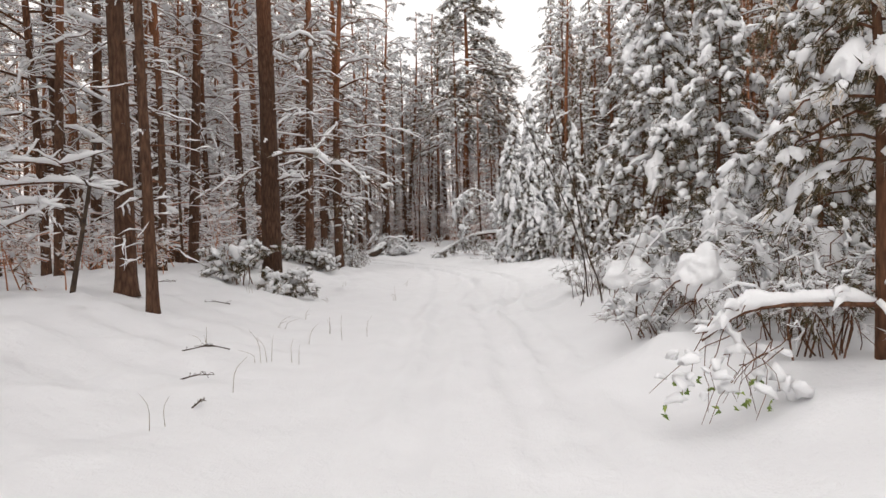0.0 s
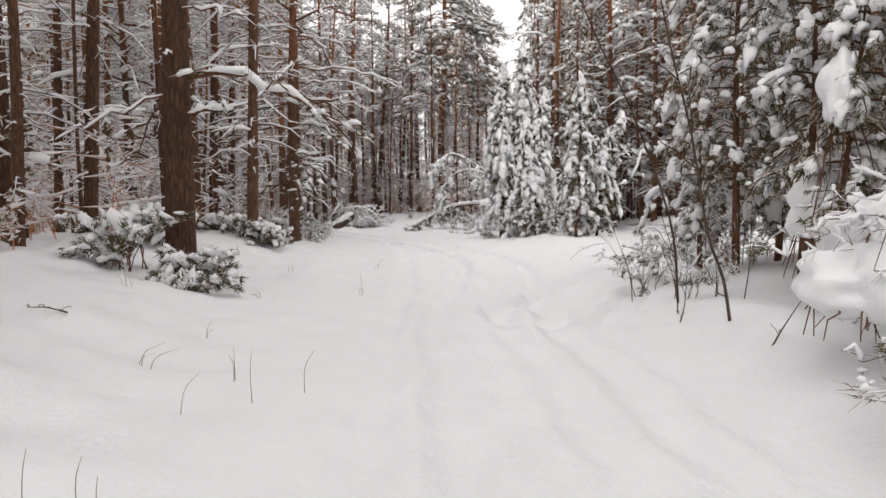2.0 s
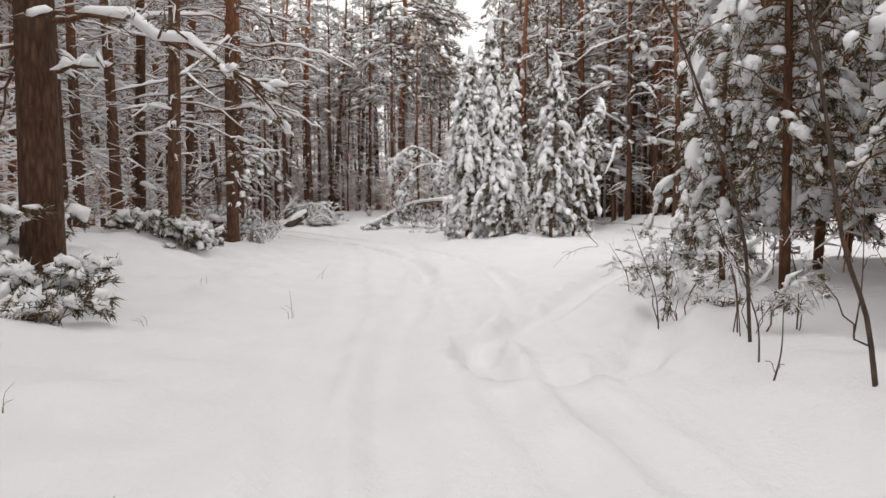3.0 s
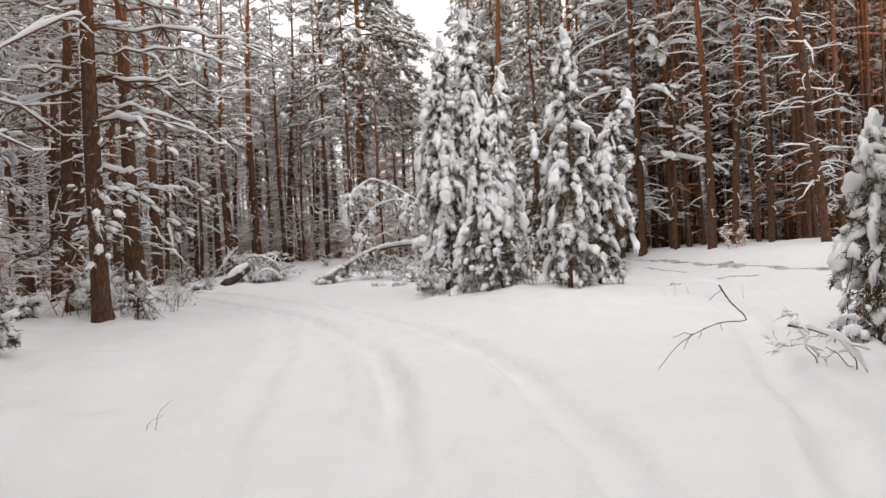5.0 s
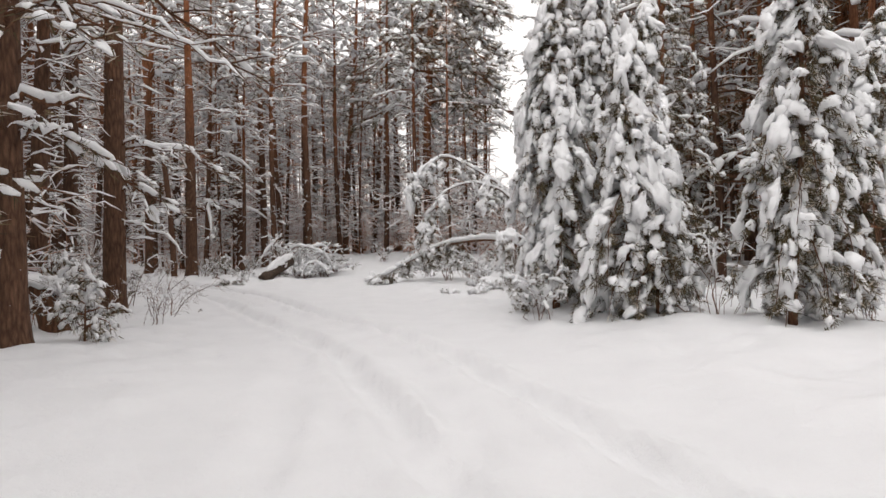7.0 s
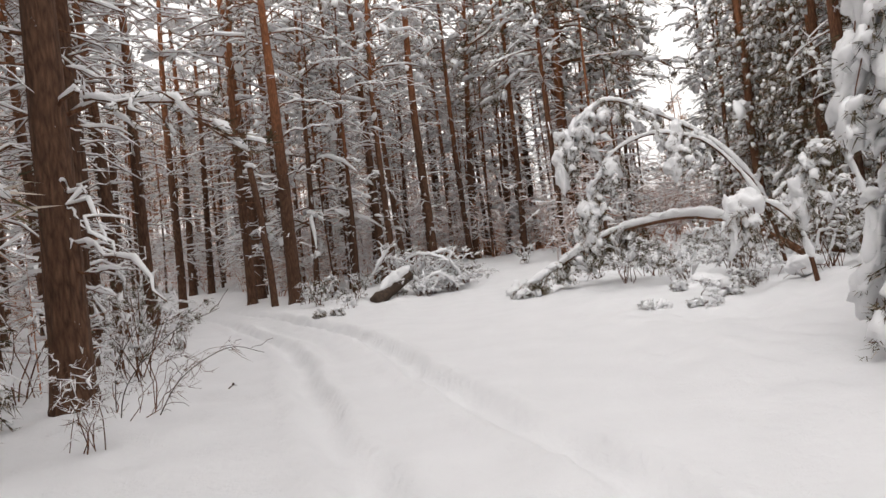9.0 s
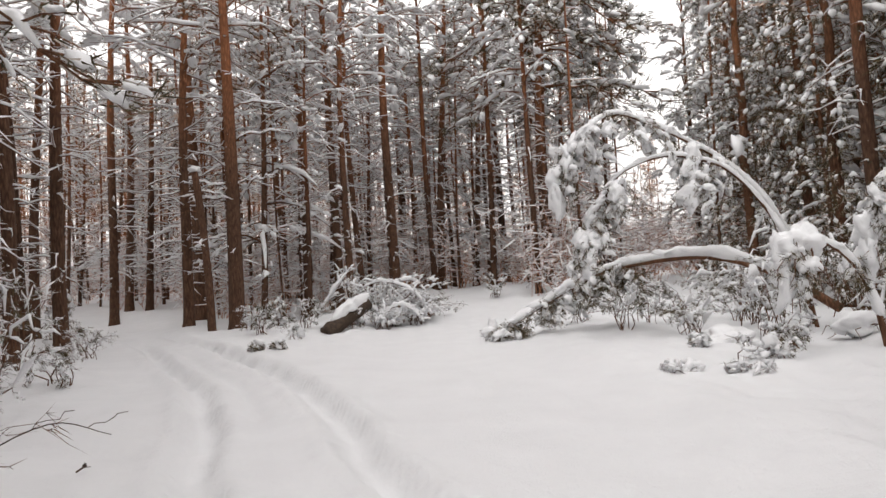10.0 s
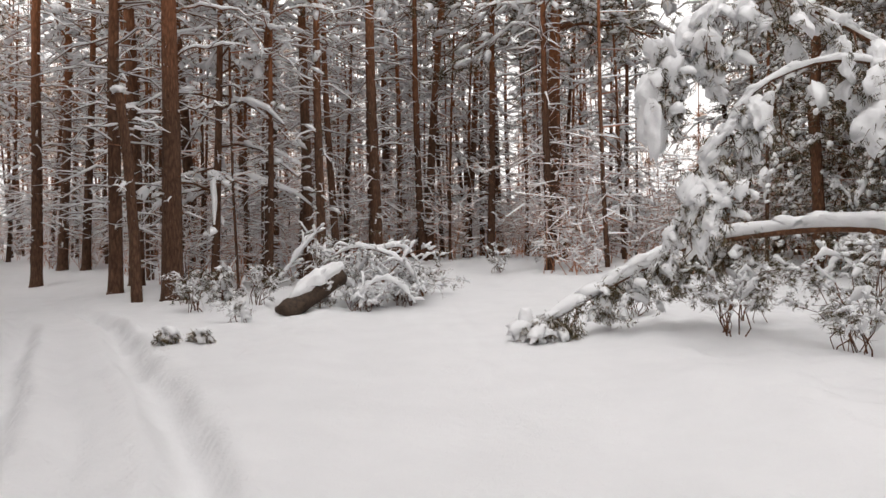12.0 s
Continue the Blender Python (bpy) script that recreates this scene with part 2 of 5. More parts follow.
def chain(g, pts, rad, rng, level=2, gap=2.0, long=2.0):
    """Clots of snow one after another along a bough, of uneven size, some missing."""
    pts = np.asarray(pts, float)
    seg = np.linalg.norm(np.diff(pts, axis=0), axis=1)
    run = np.concatenate([[0], np.cumsum(seg)])
    n = max(1, int(run[-1] / (rad * gap * 1.5) + rng.random()))
    u = (np.arange(n) + rng.uniform(0.1, 0.9, n)) / n * run[-1]
    keep = rng.random(n) < 0.88
    if not keep.any():
        keep[0] = True
    u = u[keep]
    at = np.stack([np.interp(u, run, pts[:, k]) for k in range(3)], -1)
    nxt = np.stack([np.interp(u + 0.05, run, pts[:, k]) for k in range(3)], -1)
    way = unit(nxt - at + unit(pts[-1] - pts[0]) * 0.02) + rng.normal(0, 0.18, at.shape)
    r = rad * rng.uniform(0.55, 1.35, len(u))
    at[:, 2] += 0.35 * r
    lumps(g, at, way, np.stack([r * long, r * rng.uniform(0.85, 1.3, len(u)), r * 0.8], -1), level, rng)


def sleeve(g, pts, rad, rng, n=7, lift=0.6, uneven=0.35):
    """A thick uneven roll of snow lying along a branch."""
    pts = np.asarray(pts, float).copy()
    k = len(pts)
    s = np.linspace(0, 1, k)
    r = rad * (0.25 + 0.75 * np.sin(np.pi * np.clip(s * 0.93 + 0.05, 0, 1)) ** 0.5) * (1 + uneven * rng.uniform(-1, 1, k))
    r[0] *= 0.5
    r[-1] *= 0.45
    pts[:, 2] += r * lift
    tube(g, pts, r, n, 0.12, rng)


# ---- ground ----
TRACK = spline([(0.35, -8), (0.4, 2), (0.55, 10), (0.75, 15), (1.45, 20), (1.65, 22.6), (1.35, 25.5), (0.9, 28), (0.3, 30.7), (-0.75, 33.3), (-1.5, 35), (-2.3, 37), (-3.15, 39), (-4.0, 40.7), (-5.2, 43), (-7.1, 46), (-9.3, 49.4),
                (-10.9, 51.6), (-15.4, 58), (-22, 66)], 90)
OLD_TRACK = spline([(0.3, -8), (0.2, 10), (0.4, 20), (0.2, 28), (-0.6, 34), (-1.0, 38), (-1.45, 42), (-1.6, 46), (-2.2, 54), (-2.6, 64)], 40)
SIDE_ROAD = spline([(1.5, 14), (5, 20), (8, 26), (9.8, 32), (10.6, 40), (11, 52)], 40)


def smooth(a, b, x):
    t = np.clip((x - a) / (b - a), 0, 1)
    return t * t * (3 - 2 * t)


def away(x, y, line):
    """Signed distance to a line on the plan (plus: to the right of it)."""
    best, sign = np.full(x.shape, 1e9), np.ones(x.shape)
    for (ax, ay), (bx, by) in zip(line[:-1], line[1:]):
        dx, dy = bx - ax, by - ay
        s = np.clip(((x - ax) * dx + (y - ay) * dy) / (dx * dx + dy * dy), 0, 1)
        d = np.hypot(x - ax - s * dx, y - ay - s * dy)
        near = d < best
        best = np.where(near, d, best)
        sign = np.where(near, np.sign((x - ax) * dy - (y - ay) * dx), sign)
    return best * sign


def waves(x, y):
    """Gentle unevenness of lying snow."""
    return (0.035 * np.sin(0.9 * x + 0.5 * y + 1) * np.sin(0.7 * y - 0.3 * x) + 0.022 * np.sin(2.1 * x - 1.3 * y) * np.sin(1.7 * y + 0.8 * x + 2)
            + 0.012 * np.sin(4.3 * x + 2.2 * y) * np.sin(3.7 * y - 1.9 * x + 1) + 0.006 * np.sin(9.1 * x - 3 * y) * np.sin(8.3 * y + 2.4 * x))


def height(x, y):
    x, y = np.asarray(x, float), np.asarray(y, float)
    d, old, side = away(x, y, TRACK), away(x, y, OLD_TRACK), away(x, y, SIDE_ROAD)
    road = np.minimum(np.minimum(np.abs(d), np.abs(old)), np.abs(side))
    off = smooth(1.2, 3.2, road)
    left = smooth(-2.6, -6.3, x) * (1 - smooth(25, 33, y)) * 0.68
    left_far = smooth(-6, -16, x) * smooth(30, 40, y) * 0.2 + smooth(-20, -40, x) * 0.6
    right = smooth(1.7, 3.0, x) * (1 - smooth(18, 22, y)) * 0.35
    right_mid = smooth(2.5, 6.0, x) * smooth(20, 28, y) * 0.24 * (1 - smooth(40, 46, y))
    right_far = smooth(10.5, 13.5, x) * 0.6 * smooth(24, 34, y) * (1 - 0.6 * smooth(44, 54, y))
    centre = smooth(50, 68, y) * smooth(-9, -5, x) * 0.85 * (1 - 0.5 * smooth(10, 20, x))
    far_left = smooth(60, 84, y) * (1 - smooth(-9, -5, x)) * 1.1
    z = left + left_far + right + right_mid + right_far + centre + far_left
    z = z * (0.25 + 0.75 * smooth(0.4, 2.4, np.abs(d))) * (0.4 + 0.6 * smooth(0.6, 2.2, np.abs(side)))
    rough = np.sin(5.1 * x + 1.7 * y) * np.sin(4.3 * y - 2.6 * x) + 0.7 * np.sin(7.7 * x - 2.9 * y + 1) * np.sin(6.1 * y + 3.7 * x) + 0.5 * np.sin(2.9 * x + 3.3 * y) * np.sin(3.1 * y - 1.1 * x)
    z = z + waves(x, y) * (0.4 + 1.7 * off) + 0.02 * rough * off + 0.006 * rough + 0.10 * off * smooth(0.8, 2.5, road)
    for dist, gauge, depth, wide in ((d, 0.7, 0.065 + 0.055 * smooth(17, 23, y) + 0.05 * smooth(33, 40, y), 0.17), (old + 0.15, 0.72, 0.055 - 0.04 * smooth(24, 34, y), 0.18), (side, 0.75, 0.12, 0.22)):
        wob = 0.05 * np.sin(0.8 * y) + 0.03 * np.sin(2.3 * y + 1) + 0.012 * np.sin(7.1 * y + 2 * x)
        for g in (-gauge, gauge):
            q = (dist - g - wob) / wide
            z = z - depth * np.exp(-q**6) * (0.8 + 0.2 * np.sin(6 * y + 3 * g)) + 0.55 * depth * np.exp(-((np.abs(q) - 1.7) ** 2) * 2.5) * (0.7 + 0.5 * np.sin(11 * y + 5 * x) * np.sin(4.1 * y - 7 * x))
    # one more wheel line between the ruts where the track turns, and the cut edge of the snow beside it
    q = (d + 0.08 - 0.06 * np.sin(1.1 * y)) / 0.11
    z = z - 0.08 * np.exp(-q**4) * smooth(38, 40, y) * (1 - smooth(46, 48, y))
    z = z + 0.10 * smooth(0.9, 1.08, d + 0.04 * np.sin(3.1 * y)) * (1 - smooth(1.5, 3.0, d)) * smooth(40, 43, y) * (1 - smooth(56, 60, y))
    # a drift heaped up at the verge
    r = np.hypot(x - 2.2, y - 6.85) / 0.95
    return z + 0.42 * np.clip(1 - r, 0, 1) ** 1.25


def spaced(lo, fine_lo, fine_hi, hi, step, grow):
    a = list(np.arange(fine_lo, fine_hi + step, step))
    s = step
    while a[-1] < hi:
        s *= grow
        a.append(a[-1] + s)
    s = step
    while a[0] > lo:
        s *= grow
        a.insert(0, a[0] - s)
    return np.array(a)


gx, gy = spaced(-400, -9.5, 6.5, 400, 0.09, 1.11), spaced(-300, -1.0, 52, 600, 0.15, 1.1)
mx, my = np.meshgrid(gx, gy)
gz = height(mx, my)
gv = np.stack([mx, my, gz], -1).reshape(-1, 3)


def ground_z(x, y):
    """The height of the snow at a place, from the sheet itself."""
    i, j = int(np.searchsorted(gx, x)) - 1, int(np.searchsorted(gy, y)) - 1
    u, v = (x - gx[i]) / (gx[i + 1] - gx[i]), (y - gy[j]) / (gy[j + 1] - gy[j])
    return float((gz[j, i] * (1 - u) + gz[j, i + 1] * u) * (1 - v) + (gz[j + 1, i] * (1 - u) + gz[j + 1, i + 1] * u) * v)


w = len(gx)
gi, gj = np.meshgrid(np.arange(w - 1), np.arange(len(gy) - 1))
q0 = (gj * w + gi).ravel()
gg = Geo()
gg.add(gv, np.concatenate([np.stack([q0, q0 + 1, q0 + w + 1], -1), np.stack([q0, q0 + w + 1, q0 + w], -1)]))
ground = new("ground", gg.mesh("ground", GROUND_SNOW))
tagged(ground, "deep fresh snow with shallow wheel ruts over a forest track", "snow", kind="structure")


# ---- trees ----
def place(x, y, turn=0.0, size=1.0, sink=0.06):
    return pose(x, y, ground_z(x, y) - sink, 0, 0, turn) @ Matrix.Scale(size, 4)


def set_thing(ob, m):
    ob.matrix_basis = m
    return ob


def snowy_branch(wood, snow, c, r, rng, thick=1.6, twigs=3, keep=0.9, twig=0.5):
    """A bare branch along c with side twigs and a roll of snow on its upper side."""
    k = len(c)
    tube(wood, c, np.linspace(r, r * 0.35, k), 5, caps=False)
    if rng.random() < keep:
        sleeve(snow, c[1:], r * thick, rng, 6, 0.9, 0.5)
    length = np.linalg.norm(c[-1] - c[0])
    out = unit(c[-1] - c[0])
    for _ in range(twigs):
        i = rng.integers(1, k - 1)
        way = unit(out + rng.normal(0, 0.65, 3) * (1, 1, 0.5)) * length * rng.uniform(0.3 * twig, twig)
        t = curve(c[i], c[i] + way, 0.02 + 0.1 * twig * length * rng.uniform(-1, 1), 6, rng, 0.012 * twig * length + 0.004)
        tube(wood, t, np.linspace(r * 0.45, 0.003, 6), 3, caps=False)
        if rng.random() < keep:
            sleeve(snow, t, max(r * 0.55 * thick, 0.012), rng, 4, 0.9)


def pine(seed, tall, r0, crown_from, dead=34, low=1.4, reach=2.6, lean=0.0, hang=0, name="pine_tree", limbs=(), fine=1.0, conical=False, split=False):
    """A Scots pine: bare trunk with dead snowy side branches, crown above. hang: number of low green boughs.
    limbs: big single branches, as heights and tips from the trunk's foot. split: every big branch is a part."""
    rng = np.random.default_rng(seed)
    root = new(name)
    wood, limb, green, snow = Geo(), Geo(), Geo(), Geo()
    k = 22
    zz = np.concatenate([[0, 0.12, 0.35, 0.8], np.linspace(1.4, tall, k - 4)])
    bend = rng.normal(0, 0.1, 2)
    px = lean * zz + bend[0] * np.sin(zz * 0.35 + rng.uniform(0, 6)) + 0.001 * zz**2 * rng.normal(0, 1)
    py = bend[1] * np.sin(zz * 0.3 + rng.uniform(0, 6)) + 0.001 * zz**2 * rng.normal(0, 1)
    px, py = px - px[0], py - py[0]
    rr = r0 * (1 - 0.86 * (zz / tall) ** 1.1)
    rr[:3] *= (1.35, 1.2, 1.06)
    spine = np.stack([px, py, zz], -1)
    tube(wood, spine, rr, 12, 0.05, rng)

    def at(z):
        return np.array([np.interp(z, zz, px), np.interp(z, zz, py), z]), float(np.interp(z, zz, rr))

    def own(w, s, name="branch"):
        b = part(name, w, TWIG_BARK, root)
        if s.n:
            part("snow_roll", s, SNOW, b, "roll of snow", kind="stuff")

    for z, tip, sag, thick in limbs:
        p, r = at(z)
        w, s = Geo(), Geo()
        c = spline([p, *tip], 16) if isinstance(tip, list) else curve(p, tip, sag, 12, rng, 0.05)
        snowy_branch(w, s, c, 0.85 * thick, rng, 1.25, 5, 1.0, 0.25)
        own(w, s)
    # dead side branches
    for n in range(dead):
        z = rng.uniform(low, crown_from + 2.5)
        a, length = rng.uniform(0, 6.283), rng.uniform(0.35, 1.0) * (0.7 + 0.12 * z) * rng.uniform(0.6, 1.3)
        p, r = at(z)
        out = np.array([math.cos(a), math.sin(a), 0])
        tip = p + out * (length + r) + [0, 0, length * rng.uniform(-0.5, 0.15)]
        c = curve(p + out * r * 0.6, tip, length * rng.uniform(-0.02, 0.12), 6, rng, length * 0.03)
        br = rng.uniform(0.008, 0.018) + 0.004 * length
        if split and z < 7.5 and length > 0.5:
            w, s = Geo(), Geo()
            snowy_branch(w, s, c, br, rng, rng.uniform(0.9, 1.5), int(rng.integers(1, 4)), 0.8)
            own(w, s)
        else:
            snowy_branch(limb, snow, c, br, rng, rng.uniform(1.3, 2.2), int(rng.integers(1, 5)))
    # green boughs
    base, way, cap, cap_way, cap_size = [], [], [], [], []
    count = int((tall - crown_from) * 3.2 * (1.7 if conical else 1))
    levels = [(z, 0) for z in np.linspace(crown_from, tall - 0.3, count)] + [(z, 1) for z in rng.uniform(low + 0.8, crown_from, hang)]
    for z, droopy in levels:
        f = max((z - crown_from) / (tall - crown_from), 0)
        length = (reach * ((1 - f) ** 0.7 if conical else (1 - f**1.5)) * rng.uniform(0.6, 1.1) + 0.35) * (0.9 if droopy else 1)
        a = rng.uniform(0, 6.283)
        p, r = at(z)
        out = np.array([math.cos(a), math.sin(a), 0])
        rise = rng.uniform(-0.55, -0.1) if droopy or conical else rng.uniform(-0.25, 0.3) + 0.3 * f
        c = curve(p, p + out * length + [0, 0, length * rise], length * rng.uniform(0.08, 0.2), 8, rng, length * 0.02)
        br = 0.014 + 0.011 * length
        tube(limb, c, np.linspace(br, br * 0.3, 8), 5, caps=False)
        if rng.random() < 0.75:
            sleeve(snow, c[1:7], br * 1.7, rng, 5, 0.8)
        for i in range(2, 8):
            for _ in range(2 if i < 5 else 3):
                tw = unit(out * 0.8 + rng.normal(0, 0.7, 3) * (1, 1, 0.35)) * length * rng.uniform(0.14, 0.34)
                e = c[i] + tw + [0, 0, -0.16 * length * rng.random()]
                tube(limb, [c[i], (c[i] + e) / 2 + [0, 0, 0.03], e], [br * 0.4, br * 0.3, 0.004], 3, caps=False)
                for s in (0.55, 1.0):
                    base.append(c[i] * (1 - s) + e * s)
                    way.append(unit(tw) + [0, 0, -0.25])
                if rng.random() < (0.9 if conical else 0.7):
                    cap.append(c[i] * 0.25 + e * 0.75 + [0, 0, 0.035])
                    cap_way.append(unit(tw) + [0, 0, -0.45])
                    cap_size.append(np.array([0.19, 0.1, 0.065]) * rng.uniform(0.4, 1.3) * (2.0 if conical else 0.7 if split else 1))
    tufts(green, base, way, int(11 * fine), 0.5 if conical else 0.2, 0.05 if conical else 0.02, 0.6, rng)
    lumps(snow, cap, cap_way, cap_size, 2 if split and not conical else 1, rng, 0.3)
    part("trunk", wood, BARK, root)
    part("branchwork", limb, TWIG_BARK, root, "bare twigs too fine to count", kind="stuff")
    part("crown", green, DUSTED, root)
    part("snow_load", snow, SNOW, root, "fresh snow lying on the branches", kind="stuff")
    return root


def snow_conifer(seed, tall, wide, name="young_spruce", density=1.0, bare=0.35, load=1.0, top_bend=0.0, hang=1.0, split=True, white=0.85, stem=1.0, leafy=8, coarse=1.0, small=0.5, level=2):
    """A young conifer bowed down by clotted snow on hanging boughs. white: share of boughs with big clots; small: of side twigs with little ones."""
    rng = np.random.default_rng(seed)
    root = new(name)
    wood, limb, green, snow = Geo(), Geo(), Geo(), Geo()
    zz = np.linspace(0, tall, 14)
    bx = top_bend * (zz / tall) ** 3
    spine = np.stack([bx, 0 * zz, zz - 0.3 * abs(top_bend) * (zz / tall) ** 3], -1) + np.stack([0.05 * np.sin(zz + seed), 0.05 * np.cos(1.3 * zz), 0 * zz], -1)
    r0 = (0.009 * tall + 0.012) * stem
    tube(wood, spine, r0 * (1 - 0.9 * zz / tall), 8, 0.06, rng)
    n = int(tall * 17 * density)
    for i in range(n):
        f = (i + rng.random()) / n
        z = bare + (tall * 0.98 - bare) * f
        p = np.array([np.interp(z, zz, spine[:, k]) for k in range(3)])
        length = wide * (1 - f) ** 0.78 * min(1.0, 0.6 + 1.2 * f) * rng.uniform(0.35, 1.3) + 0.12
        a = i * 2.4 + rng.normal(0, 0.4)
        out = np.array([math.cos(a), math.sin(a), 0])
        droop = rng.uniform(0.7, 1.9) * hang
        s = np.linspace(0, 1, 8)[:, None]
        c = p + out * length * (1 - (1 - s) ** 1.5) + np.array([0, 0, 1]) * length * (0.4 * s - droop * s**2.0)
        c[1:] += rng.normal(0, 0.02, (7, 3))
        c[:, 2] = np.maximum(c[:, 2], 0.06 + 0.1 * rng.random())
        tube(limb, c, np.linspace(0.014, 0.004, 8), 4, caps=False)
        thick = (0.05 + 0.042 * length) * load * rng.uniform(0.55, 1.5)
        sn = Geo() if split else snow
        gr = Geo() if split else green
        if rng.random() < white * min(1, 0.45 + 0.95 * f):
            i0 = int(rng.integers(1, 4))
            big = level + 1 if split and thick > 0.085 else level
            chain(sn, c[i0:], thick, rng, min(big, 3), 1.9, 2.1)
        base, way = [], []
        sd = np.cross(out, [0, 0, 1])
        for _ in range(int((6 + 9 * length) / coarse)):
            u = rng.uniform(0.12, 1)
            q = np.array([np.interp(u, s[:, 0], c[:, k]) for k in range(3)])
            d = unit(out * 0.4 + sd * rng.choice([-1, 1]) * rng.uniform(0.3, 1.0) + [0, 0, -rng.uniform(0.3, 1.2)])
            reach = length * rng.uniform(0.08, 0.3) * (1.15 - 0.5 * u) + 0.05
            base += [q + d * reach * 0.4, q + d * reach]
            way += [d, d]
            if rng.random() < small:
                k = load * rng.uniform(0.45, 1.3) * coarse
                lumps(sn, [q + d * reach * rng.uniform(0.6, 1.0) + [0, 0, 0.035]], [d + rng.normal(0, 0.35, 3)], [np.array([0.1, 0.078, 0.07]) * k], level if split else 1, rng)
        tufts(gr, base, way, leafy, 0.13 * coarse, 0.015 * coarse**2, 0.55, rng)
        if split:
            b = part("bough", gr, DUSTED, root, kind="stuff")
            if sn.n:
                part("snow_roll", sn, SNOW, b, "drooping clots of snow", kind="stuff")
    top = spine[-1]
    cap = Geo() if split else snow
    sgn = 1 if top_bend >= 0 else -1
    lumps(cap, [top + [0, 0, 0.0], top + [0.04 * sgn, 0, -0.22], top + [-0.05, 0.04, -0.45]], [[0.3 * sgn, 0.1, -1], [0.1, 0, -1], [0, 0.1, -1]],
          [np.array([0.2, 0.09, 0.09]) * load, np.array([0.24, 0.13, 0.13]) * load, np.array([0.24, 0.15, 0.14]) * load], 3, rng)
    part("trunk", wood, TWIG_BARK, root)
    part("branchwork", limb, TWIG_BARK, root, "thin bent boughs too fine to count", kind="stuff")
    if split:
        part("snow_cap", cap, SNOW, root, "rounded cap of snow")
    else:
        part("crown", green, DUSTED, root)
        part("snow_load", snow, SNOW, root, "snow clinging to the boughs", kind="stuff")
    return root


def plain_pine(seed, tall, r0, crown_from, dead=36, low=1.2, reach=2.4, lean=0.0, hang=0):
    """A pine deeper in the wood, with fewer and simpler branches."""
    rng = np.random.default_rng(seed)
    root = new("pine_tree")
    wood, limb, green, snow = Geo(), Geo(), Geo(), Geo()
    zz = np.concatenate([[0, 0.15, 0.5], np.linspace(1.5, tall, 9)])
    ph = rng.uniform(0, 6, 2)
    px = lean * zz + 0.1 * (np.sin(zz * 0.35 + ph[0]) - math.sin(ph[0]))
    py = 0.1 * (np.sin(zz * 0.3 + ph[1]) - math.sin(ph[1]))
    rr = r0 * (1 - 0.86 * (zz / tall) ** 1.1)
    rr[:2] *= (1.3, 1.1)
    tube(wood, np.stack([px, py, zz], -1), rr, 9, 0.05, rng, caps=False)

    def at(z):
        return np.array([np.interp(z, zz, px), np.interp(z, zz, py), z])

    for _ in range(dead):
        z = rng.uniform(low, crown_from + 2.5)
        a, length = rng.uniform(0, 6.283), rng.uniform(0.35, 1.0) * (0.8 + 0.12 * z) * rng.uniform(0.6, 1.3)
        out = np.array([math.cos(a), math.sin(a), 0])
        c = curve(at(z), at(z) + out * length + [0, 0, length * rng.uniform(-0.55, 0.12)], length * rng.uniform(0.04, 0.2), 4, rng, length * 0.03)
        br = 0.012 + 0.005 * length
        tube(limb, c, np.linspace(br, br * 0.4, 4), 3, caps=False)
        s = c.copy()
        s[:, 2] += br * 1.3
        tube(snow, s, br * rng.uniform(1.4, 2.5) * np.array([0.6, 1, 0.8, 0.3]), 3, caps=False)
        k = 4
        p = c[rng.integers(1, 4, k)]
        d = unit(out + rng.normal(0, 0.7, (k, 3)) * (1, 1, 0.4))
        ln = length * rng.uniform(0.2, 0.5, k)
        blades(limb, p, d, ln, br, rng)
        blades(snow, p + [0, 0, br * 0.8], d, ln, br * 2.6, rng)
    count = int((tall - crown_from) * 2.6)
    for z, droopy in [(z, 0) for z in np.linspace(crown_from, tall - 0.3, count)] + [(z, 1) for z in rng.uniform(low + 0.8, crown_from, hang)]:
        f = max((z - crown_from) / (tall - crown_from), 0)
        length = reach * (1 - f**1.5) * rng.uniform(0.6, 1.1) + 0.35
        a = rng.uniform(0, 6.283)
        out = np.array([math.cos(a), math.sin(a), 0])
        rise = rng.uniform(-0.55, -0.1) if droopy else rng.uniform(-0.25, 0.3) + 0.3 * f
        c = curve(at(z), at(z) + out * length + [0, 0, length * rise], length * rng.uniform(0.08, 0.2), 5, rng, length * 0.02)
        br = 0.014 + 0.011 * length
        tube(limb, c, np.linspace(br, br * 0.3, 5), 3, caps=False)
        s = c[1:].copy()
        s[:, 2] += br * 1.2
        tube(snow, s, br * rng.uniform(1.3, 2.2) * np.array([0.6, 1, 0.9, 0.3]), 4, caps=False)
        k = 9
        p = c[rng.integers(1, 5, k)]
        d = unit(out * 0.8 + rng.normal(0, 0.75, (k, 3)) * (1, 1, 0.35) + [0, 0, -0.2])
        e = p + d * (length * rng.uniform(0.12, 0.34, (k, 1)))
        blades(limb, p, e - p, np.linalg.norm(e - p, axis=1), 0.02, rng)
        tufts(green, e, d, 4, 0.24, 0.032, 0.6, rng)
        keep = rng.random(k) < 0.85
        lumps(snow, (p * 0.25 + e * 0.75)[keep] + [0, 0, 0.05], d[keep] + [0, 0, -0.3], np.array([0.2, 0.11, 0.075]) * rng.uniform(0.5, 1.5, (int(keep.sum()), 1)), 1, rng)
    part("trunk", wood, BARK, root)
    part("branchwork", limb, TWIG_BARK, root, "bare twigs too fine to count", kind="stuff")
    part("crown", green, DUSTED, root)
    part("snow_load", snow, SNOW, root, "fresh snow lying on the branches", kind="stuff")
    return root


